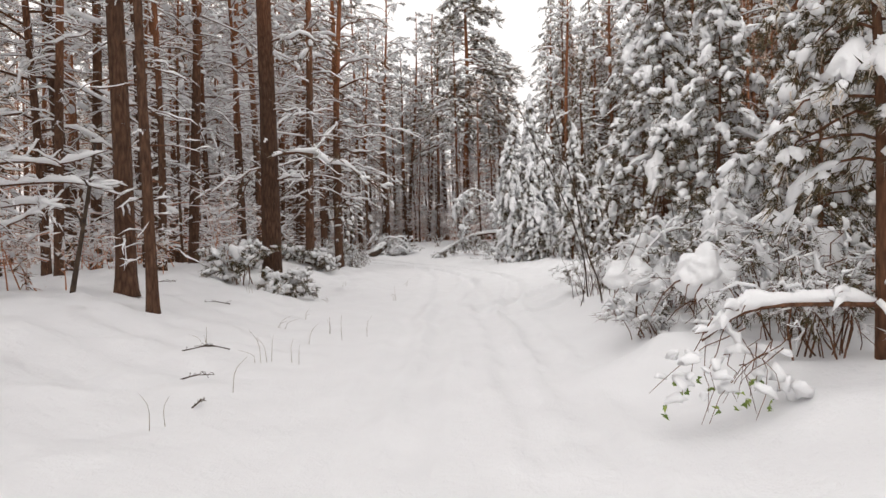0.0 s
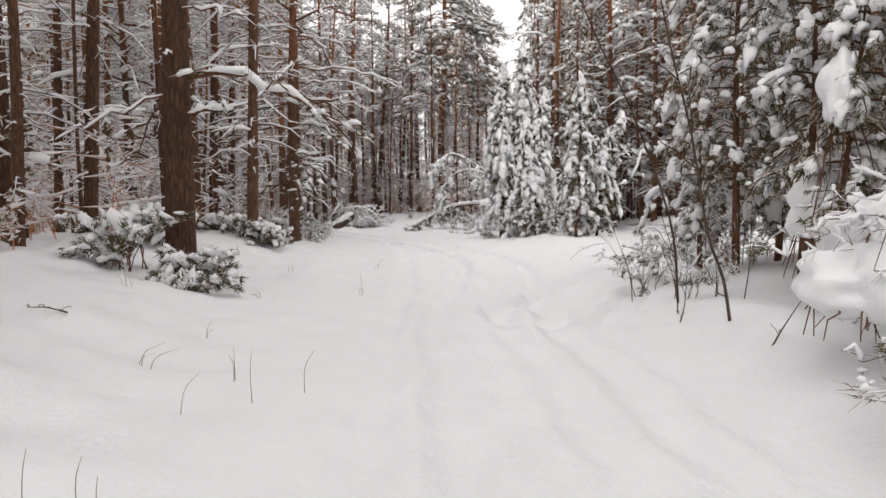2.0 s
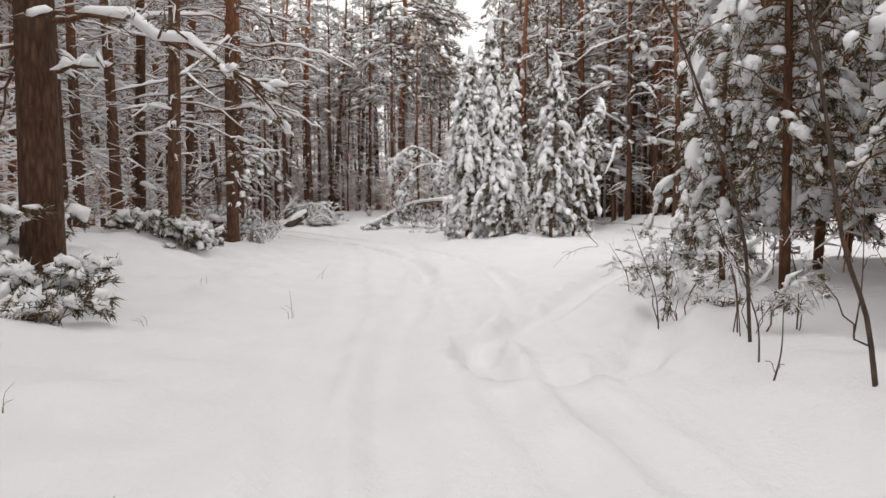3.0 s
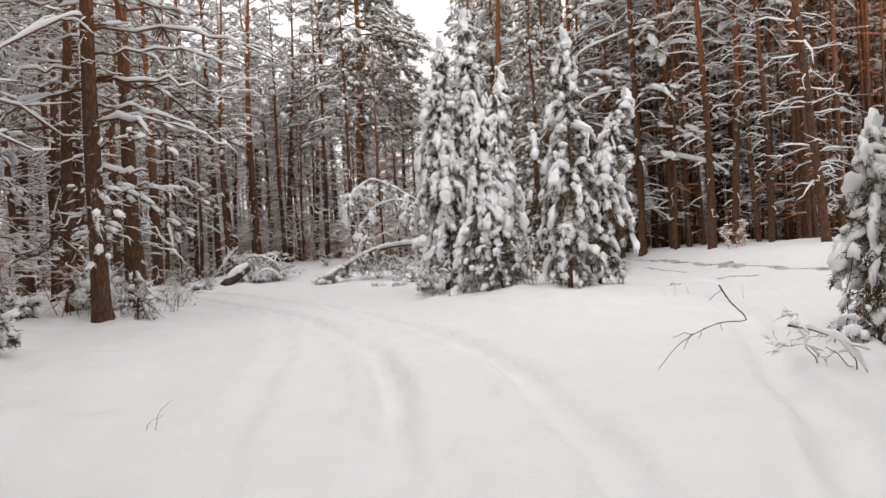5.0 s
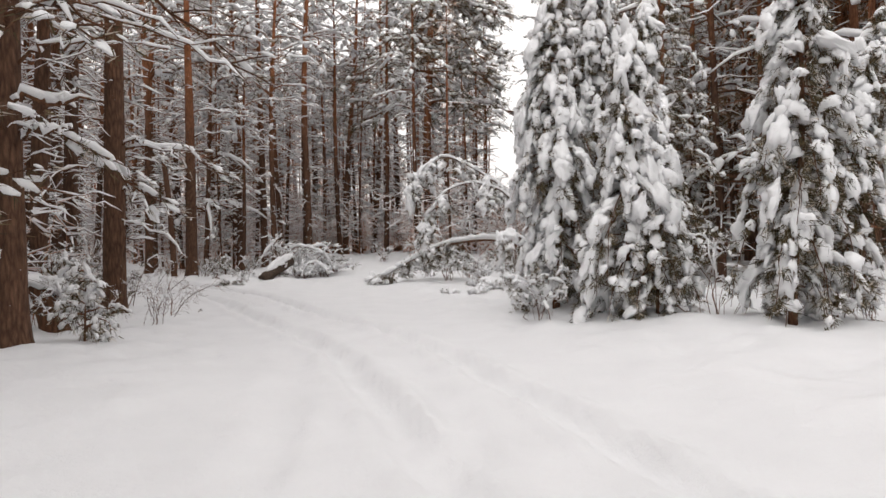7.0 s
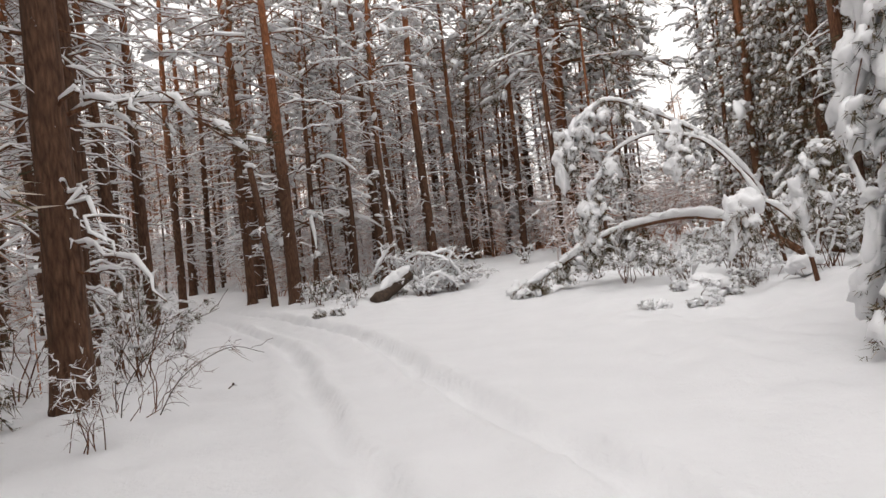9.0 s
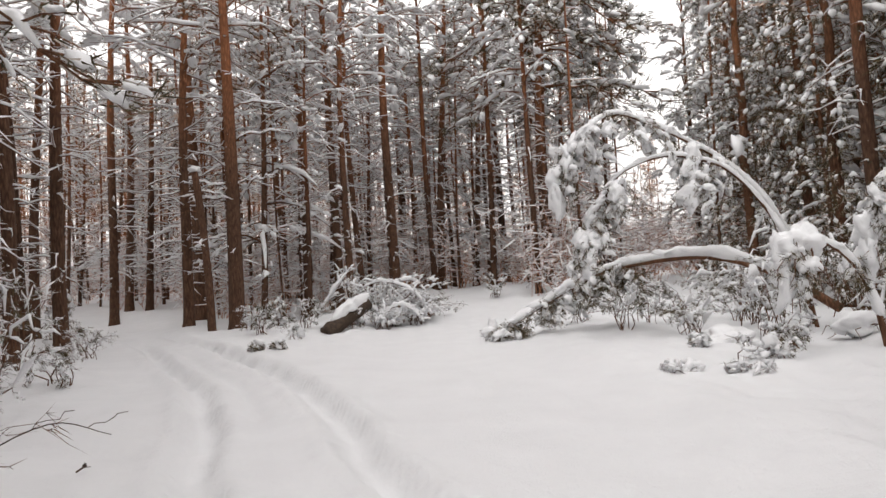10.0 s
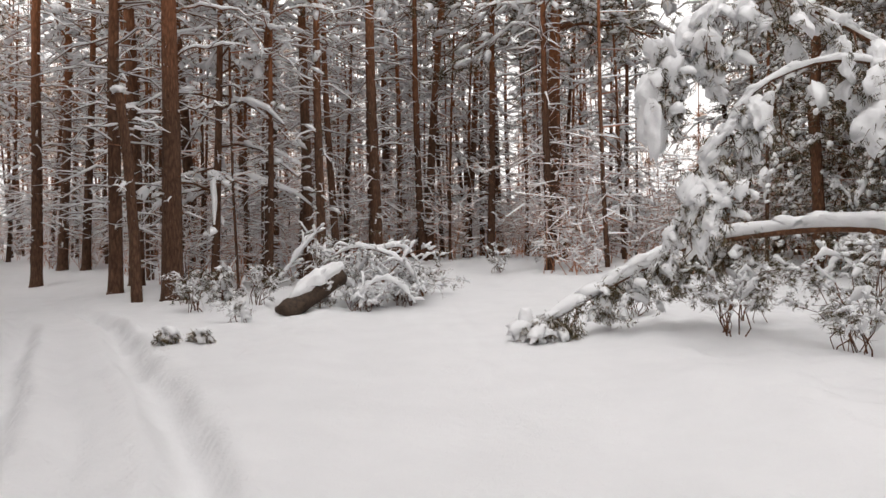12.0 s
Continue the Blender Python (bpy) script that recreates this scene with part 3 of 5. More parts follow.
PINE_LABEL = "tall Scots pine with reddish bark and snowy dead branches"
pines = [plain_pine(11, 19, 0.17, 10.0, 62), plain_pine(12, 21, 0.19, 11.0, 58, lean=0.03, reach=2.6), plain_pine(13, 17, 0.13, 8.0, 60, lean=-0.02, reach=2.0),
         plain_pine(14, 20, 0.16, 9.0, 70, low=0.9, reach=2.6), plain_pine(15, 16, 0.12, 6.0, 46, reach=2.4, hang=12)]
for p in pines:
    tagged(p, PINE_LABEL, "pine", "pines of the wood")
RADII = (0.17, 0.19, 0.13, 0.16, 0.12)

# Single pines beside the track, each with its own big limbs: x, y, turn, then the tree
SINGLE = [
    (-4.3, 16.9, 0, dict(seed=31, tall=19, r0=0.25, crown_from=9.5, dead=26, low=2.0, lean=0.008, hang=5, limbs=[
        (2.5, (1.1, -0.4, 2.75), 0.1, 0.05), (4.4, (1.5, -0.6, 4.0), 0.15, 0.03), (3.0, (-1.6, -0.8, 2.2), 0.1, 0.03)])),
    (-4.75, 30.8, 0, dict(seed=32, tall=18, r0=0.20, crown_from=7.5, dead=34, low=1.2, lean=0.025, hang=9, reach=2.8, limbs=[
        (5.9, (3.2, -0.2, 5.5), 0.25, 0.04), (5.3, (3.1, -0.3, 4.8), 0.25, 0.04), (4.8, (2.4, -0.5, 4.0), 0.2, 0.035), (3.8, (1.6, -0.3, 4.0), 0.1, 0.035), (4.4, (3.1, 0.2, 3.6), 0.4, 0.03), (6.4, (4.1, 0, 5.7), 0.35, 0.04),
        (3.3, (1.15, -0.2, 3.3), 0.03, 0.07), (6.7, [(0.2, -1.8, 6.1), (-0.54, -3.8, 4.72), (-1.1, -4.6, 4.35), (-1.76, -5.3, 4.03)], 0, 0.05), (7.1, [(-0.2, -1.5, 6.95), (-0.43, -2.3, 6.72), (-1.3, -4.0, 6.2), (-1.82, -4.8, 5.44)], 0, 0.045), (2.9, (0.8, -0.3, 2.8), 0.02, 0.045), (5.5, (-2.2, -0.6, 4.9), 0.25, 0.035), (4.3, (-1.9, -0.9, 3.7), 0.2, 0.03)])),
    (-5.6, 36.1, 0, dict(seed=33, tall=19, r0=0.24, crown_from=9, dead=30, low=1.2, hang=6, limbs=[
        (3.6, (1.6, -0.6, 3.2), 0.2, 0.035), (2.6, (1.5, -1.2, 1.7), 0.2, 0.03), (1.9, (1.8, -0.9, 1.2), 0.3, 0.03), (4.4, (-1.5, -1.0, 4.2), 0.2, 0.035), (3.2, (-1.6, -0.9, 2.4), 0.2, 0.03)])),
    (-9.7, 55.1, 0, dict(seed=34, tall=20, r0=0.29, crown_from=10, dead=36, low=2.0, lean=-0.008, limbs=[
        (5.2, (-1.8, -0.2, 5.4), 0.05, 0.04), (4.6, (-1.9, -0.2, 4.9), 0.1, 0.04), (5.2, (1.7, -0.2, 5.4), 0.05, 0.04), (3.5, (-0.8, -0.3, 3.8), 0.0, 0.035), (6.8, (2.4, -0.4, 6.9), 0.2, 0.04), (8.0, (2.8, -0.3, 7.6), 0.3, 0.04)])),
    (2.5, 66.5, 0, dict(seed=35, tall=30, r0=0.33, crown_from=10, dead=60, low=1.2, reach=5.6, conical=True)),
    (-4.5, 10.4, 30, dict(seed=36, tall=13, r0=0.09, crown_from=6.5, dead=30, low=0.8, reach=1.4, lean=0.02)),
    (-5.25, 11.15, 90, dict(seed=37, tall=18, r0=0.165, crown_from=9.5, dead=40, low=1.0)),
]
taken = []
for x, y, turn, spec in SINGLE:
    t = pine(split=True, fine=1.0 if "conical" in spec else 0.55, **spec)
    tagged(set_thing(t, place(x, y, turn)), "tall Scots pine with long snowy limbs beside the track", "pine", "pines of the wood")
    taken.append((x, y))

# Trunks of the wood: x, y, kind, radius, turn
TRUNKS = [
    (-11.3, 20.3, 0, 0.2, 0), (-10.6, 20.6, 3, 0.17, 90), (-10.5, 43.7, 3, 0.17, 10), (-11.7, 46.4, 0, 0.18, 100), (-9.9, 41.6, 2, 0.14, 60), (-13.3, 47.4, 1, 0.17, 200), (-12.2, 44.3, 3, 0.15, 150), (-14.4, 50.6, 2, 0.15, 30), (-16.2, 53.6, 0, 0.18, 240),
    (-15.0, 48.5, 3, 0.16, 300), (-8.1, 21.9, 3, 0.17, 40), (-8.2, 18.8, 2, 0.15, 60), (-4.9, 24.8, 2, 0.16, 300), (-8.0, 29.8, 0, 0.18, 120), (-8.2, 27.5, 1, 0.16, 30), (-8.3, 32.7, 3, 0.19, 10), (-5.2, 64.0, 1, 0.25, 50), (-7.6, 62.4, 3, 0.22, 140), (-3.4, 70.0, 0, 0.24, 220), (-10.2, 66.5, 1, 0.26, 330), (-1.6, 75.0, 3, 0.22, 70), (-12.5, 73, 1, 0.27, 260), (0.5, 79, 1, 0.27, 160), (-7.7, 37.2, 0, 0.20, 250), (-8.7, 40.7, 3, 0.2, 80),
    (-13.6, 60.9, 1, 0.27, 310), (-12.6, 57.5, 2, 0.22, 170), (-14.2, 67.0, 0, 0.28, 60), (-12.6, 49.6, 0, 0.2, 200), (-19.6, 64.3, 1, 0.24, 20), (-21.8, 69.7, 3, 0.25, 130),
    (-20.3, 69.2, 2, 0.22, 280), (-1.6, 84.0, 2, 0.2, 0), (1.6, 86.0, 2, 0.2, 90), (-6.6, 79.0, 1, 0.3, 200),
    (13.7, 40.3, 1, 0.17, 180), (9.3, 49.3, 1, 0.2, 60), (13.0, 36.4, 0, 0.14, 20), (14.6, 37.6, 1, 0.13, 190), (13.4, 43.0, 3, 0.15, 70), (15.6, 40.6, 0, 0.13, 15), (7.5, 14.5, 3, 0.14, 0),
]
used = set()
wood_rng = np.random.default_rng(5)


def put_pine(x, y, kind, radius, turn):
    wide = radius / RADII[kind]
    size = min(max(wide, 0.75), 1.25)
    m = place(x, y, turn) @ pose(0, 0, 0, wood_rng.normal(0, 1.6), wood_rng.normal(0, 1.6)) @ Matrix.Diagonal((wide, wide, size, 1))
    taken.append((x, y))
    if kind not in used:
        used.add(kind)
        set_thing(pines[kind], m)
    else:
        copy_thing(pines[kind], m).matrix_basis = m


for row in TRUNKS:
    put_pine(*row)


def free(x, y, gap, low=False):
    """Whether a tree may stand here: off the tracks, the clearing, the cutting and other trees. low: undergrowth."""
    if not low and y > 53 and abs(x - 6.9 - 0.15 * (y - 58)) < 1.5 + 0.02 * (y - 58):
        return False
    if 3.0 < x < 11.5 and 18.5 < y < 37 or -6.8 < x < 9 and 28 < y < 59 or 9 < x < 12.3 and 34 < y < 54 or 11 < x < 30 and 20 < y < 35.5:
        return False
    spots = np.array(taken)
    if ((spots - (x, y)) ** 2).sum(1).min() < gap * gap:
        return False
    return all(((line - (x, y)) ** 2).sum(1).min() > d * d for line, d in ((NEAR_TRACK, 4.0), (NEAR_OLD, 3.8)))


NEAR_TRACK, NEAR_OLD = spline(TRACK, 260), spline(OLD_TRACK, 160)


def scatter(count, x0, x1, y0, y1, gap, r0, r1, kinds=(0, 1, 2, 3, 4)):
    n = 0
    for _ in range(count * 40):
        x, y = wood_rng.uniform(x0, x1), wood_rng.uniform(y0, y1)
        if n < count and free(x, y, gap):
            put_pine(x, y, int(wood_rng.choice(kinds)), wood_rng.uniform(r0, r1), wood_rng.uniform(0, 360))
            n += 1


scatter(46, -19, -6.2, 9, 50, 1.6, 0.09, 0.17)
scatter(40, -30, -7, 44, 80, 1.5, 0.09, 0.19)
scatter(9, -13, 2, 58.5, 70, 1.7, 0.13, 0.2, (0, 1, 3))
scatter(30, -9, 12, 60, 90, 1.6, 0.09, 0.16)
scatter(76, 12.5, 25, 35.8, 58, 0.8, 0.07, 0.13, (0, 1, 2))
put_pine(11.2, 43.4, 4, 0.15, 70)
put_pine(12.6, 40.9, 4, 0.16, 200)
put_pine(11.6, 47.5, 3, 0.15, 20)
put_pine(14.8, 33.2, 2, 0.14, 20)
scatter(12, 6, 18, 6, 20, 1.8, 0.09, 0.15, (2, 3, 4))
# Pines added mostly out of view round the start, to keep skylight off the track.
scatter(10, -14, -5, -16, 8, 2.2, 0.12, 0.18, (0, 3, 4))
scatter(10, 5, 14, -16, 6, 2.2, 0.12, 0.18, (0, 3, 4))

# Snow-laden young spruces beside the track: x, y, height, width, bend of the top, turn
for i, (x, y, tall, wide, bend, turn) in enumerate([
        (4.2, 32.4, 4.8, 0.98, 0.1, 0), (3.6, 34.9, 7.4, 0.98, 0.1, 40), (5.1, 34.5, 6.2, 0.95, 0.35, 20), (4.8, 36.2, 8.6, 1.1, 0.2, 90), (4.6, 32.0, 2.6, 0.6, 0.2, 10),
        (5.85, 30.3, 6.0, 0.85, 0.15, 0), (6.75, 30.8, 4.9, 0.7, 0.9, -10), (7.0, 22.4, 2.8, 0.62, 0.25, 60)]):
    s = snow_conifer(100 + i, tall, wide, top_bend=bend, density=1.15 if tall > 4 else 1.0, load=1.15, bare=0.6 if tall > 4 else 0.3, hang=1.45, white=0.95 if y > 31.5 else 0.7, leafy=9, small=0.25)
    tagged(set_thing(s, place(x, y, turn)), "young spruce weighed down by thick drooping snow", "spruce", "young spruces at the track")

# Young pines and spruces crowding the verge: x, y, height, width, bare stem, turn
for i, (x, y, tall, wide, bare, turn) in enumerate([
        (4.7, 15.6, 8.5, 1.25, 1.9, 0), (4.3, 13.0, 6.5, 1.0, 1.9, 50), (4.3, 10.6, 5.0, 0.9, 1.3, 20), (3.75, 11.5, 3.6, 0.5, 1.1, 0), (5.9, 14.6, 7.0, 1.2, 1.7, 10), (6.4, 17.4, 9.0, 1.6, 1.0, 0), (6.2, 9.6, 8.0, 1.4, 0.8, 80),
        (4.6, 8.2, 5.0, 0.9, 0.6, 10), (7.4, 12.4, 9.0, 1.7, 0.8, 0), (5.2, 6.2, 6.5, 1.1, 0.7, 30), (8.8, 15.6, 9.5, 1.8, 0.7, 70), (7.8, 18.6, 7.5, 1.4, 0.8, 10), (3.35, 5.2, 6.5, 0.8, 2.0, 0), (5.0, 17.6, 6.0, 1.0, 0.8, 0)]):
    s = snow_conifer(140 + i, tall, wide, "young_conifer", 0.72, 0.75 * bare, 0.85, 0.15, 0.75, split=i < 3, white=0.56, stem=0.75, leafy=6, small=0.42, coarse=1.3 if i in (5, 6, 8, 10, 11) else 1.0)
    tagged(set_thing(s, place(x, y, turn)), "slender young conifer with snow-clotted hanging boughs", "conifer", "young conifers on the verge")

# Broad dark spruces behind the bent trees
for i, (x, y, tall, wide, turn) in enumerate([(9.2, 51.0, 20, 2.6, 0), (10.6, 46.6, 17, 2.5, 40), (11.3, 57.5, 21, 2.8, 90), (13.2, 53.5, 20, 2.8, 10), (8.8, 42.4, 13, 2.1, 70), (13.4, 64, 21, 2.8, 0), (9.6, 58.6, 22, 3.3, 30), (12.2, 67, 24, 3.8, 60), (11.6, 51.5, 21, 2.8, 120)]):
    s = snow_conifer(170 + i, tall, wide, "spruce_tree", 0.5, 0.5, 0.9, 0.2, 0.7, split=False, white=0.4, leafy=5, coarse=1.35, small=0.3, level=1)
    tagged(set_thing(s, place(x, y, turn)), "broad dark spruce with snow on its boughs", "spruce", "broad spruces")

# ---- far woods ----
far_rng = np.random.default_rng(77)
ft, fw, fc, fs = Geo(), Geo(), Geo(), Geo()


def far_tree(x, y, crown_at, white, twigs, reach=1.0):
    """A tree of the far wood. crown_at: where the green begins, as a share of its height; white: share of twigs with snow."""
    distant = abs(x) > 40 or y > 110 or y < -5
    z0, tall, r = ground_z(x, y), far_rng.uniform(14, 21), far_rng.uniform(0.05, 0.12) * (1.7 if distant else 1)
    lean = far_rng.normal(0, 0.4, 2)
    s = np.linspace(0, 1, 6)[:, None]
    line = np.array([x, y, z0 - 0.1]) + s * np.array([*lean, tall]) + np.sin(s * 4 + x) * [0.12, 0.1, 0]
    tube(ft, line, np.linspace(r, 0.03, 6), 5, caps=False)
    nb = 14 if distant else twigs
    zb = far_rng.uniform(0.03, 0.98, nb)
    p = np.stack([np.interp(zb, s[:, 0], line[:, k]) for k in range(3)], -1)
    a = far_rng.uniform(0, 6.28, nb)
    ln = far_rng.uniform(0.5, 1.9, nb) * np.where(zb > 0.55, 1.6 * (1.25 - zb), 0.85) * reach
    d = np.stack([np.cos(a), np.sin(a), far_rng.uniform(-0.5, 0.25, nb)], -1)
    blades(fw, p, d, ln, 0.06, far_rng)
    k = far_rng.random(nb) < white
    blades(fs, p[k] + [0, 0, 0.03], d[k], ln[k], 0.12, far_rng)
    up = zb > crown_at
    m = 5
    pt = np.repeat(p[up], m, 0) + np.repeat(d[up] * ln[up][:, None], m, 0) * far_rng.uniform(0.3, 1, (m * up.sum(), 1)) + far_rng.normal(0, 0.15, (m * up.sum(), 3))
    wv = np.repeat(d[up], m, 0) + far_rng.normal(0, 0.6, pt.shape) + [0, 0, -0.2]
    tufts(fc, pt, wv, 3, 0.5 * (1.5 if distant else 1), 0.1 * (2 if distant else 1), 0.5, far_rng)
    pt = pt[far_rng.random(len(pt)) < white * 0.7]
    tufts(fs, pt + [0, 0, 0.06], far_rng.normal(0, 1, pt.shape) * [1, 1, 0.3], 3, 0.32, 0.14, 0.3, far_rng)


# count, the stretch of the plan, then as far_tree() takes them
# The first stretch also runs unseen behind the start, where it dims the skyline's light.
for count, x0, x1, y0, y1, crown_at, white, twigs in [(700, -85, 85, -40, 150, 0.5, 0.95, 32), (330, 13, 40, 35.8, 75, 0.3, 0.22, 34), (250, -60, -14, 30, 120, 0.42, 0.75, 34),
                                                      (90, -26, 10, 60, 100, 0.85, 1.0, 50), (30, -50, 2, 72, 118, 0.6, 1.0, 44), (60, 13, 24, 35.8, 46, 0.5, 0.15, 30)]:
    made = 0
    for _ in range(count * 30):
        if made == count:
            break
        x, y = far_rng.uniform(x0, x1), far_rng.uniform(y0, y1)
        near = -20 < x < 26 and 4 < y < 88
        if count > 600 and near and far_rng.random() < 0.55 or -7.5 < x < 9 and y < 60 or not free(x, y, 1.0 if white > 0.3 else 0.6):
            continue
        made += 1
        far_tree(x, y, crown_at, white, twigs)
far = tagged(new("far_woods"), "distant snowy pine forest closing the view", "forest", kind="stuff")
part("trunks", ft, BARK, far, kind="stuff")
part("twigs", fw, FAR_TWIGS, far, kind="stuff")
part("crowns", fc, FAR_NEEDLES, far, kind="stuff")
part("snow_load", fs, SNOW, far, kind="stuff")

# Snowy thicket under the far trees
uw, uc, us = Geo(), Geo(), Geo()
made = 0
while made < 1700:
    x, y = (far_rng.uniform(-36, 36), far_rng.uniform(8, 105)) if made < 900 else (far_rng.uniform(-40, 30), far_rng.uniform(58, 112))
    if not free(x, y, 0.5, True) or -6.4 < x < 4 and y < 28:
        continue
    made += 1
    z0, tall = ground_z(x, y), far_rng.uniform(0.7, 3.4) * (1 if y < 60 else 1.7)
    k = int(far_rng.integers(3, 7))
    foot = np.tile([x, y, z0 - 0.05], (k, 1)) + far_rng.normal(0, 0.25, (k, 3)) * [1, 1, 0]
    way = far_rng.normal(0, 0.35, (k, 3)) * [1, 1, 0.2] + [0, 0, 1]
    blades(uw, foot, way, tall, 0.03, far_rng)
    pt = np.repeat(foot, 9, 0) + unit(np.repeat(way, 9, 0)) * far_rng.uniform(0.15, 1, (9 * k, 1)) * tall
    tw = far_rng.normal(0, 1, pt.shape) * [1, 1, 0.35]
    blades(uw, pt, tw, tall * 0.25, 0.028, far_rng)
    blades(us, pt + [0, 0, 0.015], tw, tall * 0.25, 0.08, far_rng)
    if far_rng.random() < 0.3:
        tufts(uc, pt, tw + [0, 0, -0.3], 3, 0.22, 0.035, 0.5, far_rng)
    tufts(us, pt + [0, 0, 0.05], tw, 1, 0.2, 0.085, 0.3, far_rng)
thicket = tagged(new("thicket"), "snow-dusted undergrowth of saplings between the trunks", "undergrowth", kind="stuff")
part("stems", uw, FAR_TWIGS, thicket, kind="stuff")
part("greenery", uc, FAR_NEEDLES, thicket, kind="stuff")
part("snow_load", us, SNOW, thicket, kind="stuff")
# ---- bent trees, fallen trunk, log ----
def hung_tree(name, line, r, seed, hang_from=0.35, hangs=26, drop=0.7, load=1.0, sprays=1.0, thick=1.65, wide=0.4, clots=0.65, roll_min=0.04):
    """A stem bowed over by snow: a roll of snow on it and clotted sprays hanging below."""
    rng = np.random.default_rng(seed)
    root = new(name)
    stem, roll = Geo(), Geo()
    c = spline(line, 30)
    rad = np.linspace(r, r * 0.3, 30)
    tube(stem, c, rad, 8, 0.06, rng)
    part("stem", stem, TWIG_BARK, root)
    k0 = 4
    pts = c[k0:].copy()
    rr = np.maximum(rad[k0:] * thick, roll_min * load) * (1 + 0.3 * rng.uniform(-1, 1, len(pts)))
    rr[0] *= 0.4
    rr[-1] *= 0.6
    pts[:, 2] += rad[k0:] * 0.8 + rr * 0.5
    tube(roll, pts, rr, 9, 0.1, rng)
    chain(roll, pts[::2], float(rr.mean()) * 0.95, rng, 2, 2.2, 2.2)
    part("snow_roll", roll, SNOW, root, "thick roll of snow along the stem")
    tip = Geo()
    lumps(tip, [c[-1] + [0, 0, 0.05], c[-1] - [0.03, 0, 0.28 * load]], [[0, 0.1, -1], [0.1, 0, -1]], [np.array([0.26, 0.17, 0.15]) * load, np.array([0.3, 0.15, 0.13]) * load], 3, rng)
    part("snow_clot", tip, SNOW, root, "big clot of snow at the tip", kind="stuff")
    for n in range(hangs):
        u = rng.uniform(hang_from, 1) if n > hangs // 6 else rng.uniform(0.9, 1)
        p = c[int(u * 29)]
        d = unit([rng.normal(0, wide), rng.normal(0, wide), -1])
        length = drop * rng.uniform(0.35, 1.25)
        b = curve(p, p + d * length, 0.0, 6, rng, 0.03)
        b[1:3] += rng.normal(0, 0.05, 3) * [1, 1, 0] + [0, 0, 0.05]
        b[:, 2] = np.maximum(b[:, 2], 0.12)
        g, s, t = Geo(), Geo(), Geo()
        tube(t, b, np.linspace(0.012, 0.004, 6), 4, caps=False)
        side = rng.normal(0, 0.12, (3, 3)) * [1, 1, 0.4] - [0, 0, 0.12]
        for q in side:
            k = int(rng.integers(1, 5))
            tube(t, [b[k], b[k] + q * 0.5 + [0, 0, 0.03], b[k] + q], [0.006, 0.005, 0.002], 3, caps=False)
        u = rng.uniform(0.15, 1, int(22 * sprays))
        base = np.stack([np.interp(u, np.linspace(0, 1, 6), b[:, k]) for k in range(3)], -1) + rng.normal(0, 0.07, (len(u), 3))
        tufts(g, base, rng.normal(0, 0.5, base.shape) + [0, 0, -0.9], 8, 0.11, 0.012, 0.5, rng)
        if rng.random() < clots:
            i0 = int(rng.integers(0, 3))
            chain(s, b[i0:], 0.078 * load * rng.uniform(0.5, 1.5), rng, 3, 1.5, 1.55)
        for q in side[: int(rng.integers(0, 4))]:
            k = int(rng.integers(1, 5))
            lumps(s, [b[k] + q * 0.7 + [0, 0, 0.03]], [q], [np.array([0.11, 0.065, 0.055]) * load * rng.uniform(0.6, 1.4)], 2, rng)
        tw = part("hanging_twig", t, TWIG_BARK, root)
        part("needles", g, DUSTED, tw, kind="stuff")
        if s.n:
            part("snow_clot", s, SNOW, tw, "clot of snow", kind="stuff")
    return root


tagged(hung_tree("bent_tree", [(5.6, 45.0, 0.0), (5.35, 45.0, 1.3), (4.9, 45.0, 2.3), (4.4, 45.0, 3.0), (3.9, 45.0, 3.4), (2.95, 45.0, 3.62), (2.0, 45.0, 3.28), (1.5, 45.0, 2.5), (1.3, 45.0, 1.95)], 0.042, 201, 0.45, 30, 0.8, 1.15),
       "sapling bent into an arch under heavy snow", "bent tree", "bent trees")
tagged(hung_tree("bent_tree", [(5.8, 45.6, 0.0), (5.5, 45.5, 1.6), (4.95, 45.3, 2.6), (4.2, 45.2, 3.4), (3.4, 45.2, 3.95), (2.7, 45.2, 4.35), (1.98, 45.2, 4.56), (1.2, 45.2, 4.05), (0.86, 45.2, 3.25)], 0.042, 202, 0.38, 42, 0.85, 1.2),
       "sapling bent into an arch under heavy snow", "bent tree", "bent trees")
tagged(hung_tree("bent_tree", [(4.6, 40.9, 0.1), (4.5, 41.0, 0.9), (4.2, 41.0, 1.45), (3.75, 41.0, 1.7), (3.4, 41.0, 1.45)], 0.045, 203, 0.4, 12, 0.6, 1.0),
       "low bush bent under a round cap of snow", "bush", "bent trees")
tagged(hung_tree("bent_tree", [(5.6, 41.0, 0.1), (5.5, 41.0, 1.6), (5.2, 41.0, 2.4), (4.75, 41.0, 2.45), (4.5, 41.0, 1.7)], 0.045, 204, 0.4, 14, 0.7, 1.0),
       "sapling bent into an arch under heavy snow", "bent tree", "bent trees")
tagged(hung_tree("fallen_tree", [(6.0, 44.9, 0.45), (5.3, 45.2, 1.0), (4.6, 45.6, 1.42), (3.9, 46.2, 1.62), (3.1, 46.8, 1.6), (2.0, 47.3, 1.42), (1.2, 47.45, 1.05), (0.45, 47.4, 0.66), (-0.2, 47.3, 0.3), (-0.6, 47.2, 0.1)], 0.085, 205, 0.5, 80, 0.65, 1.1, 1.2, 1.7, 0.5, 0.22, 0.09),
       "fallen birch trunk leaning across the verge under thick snow", "fallen tree")


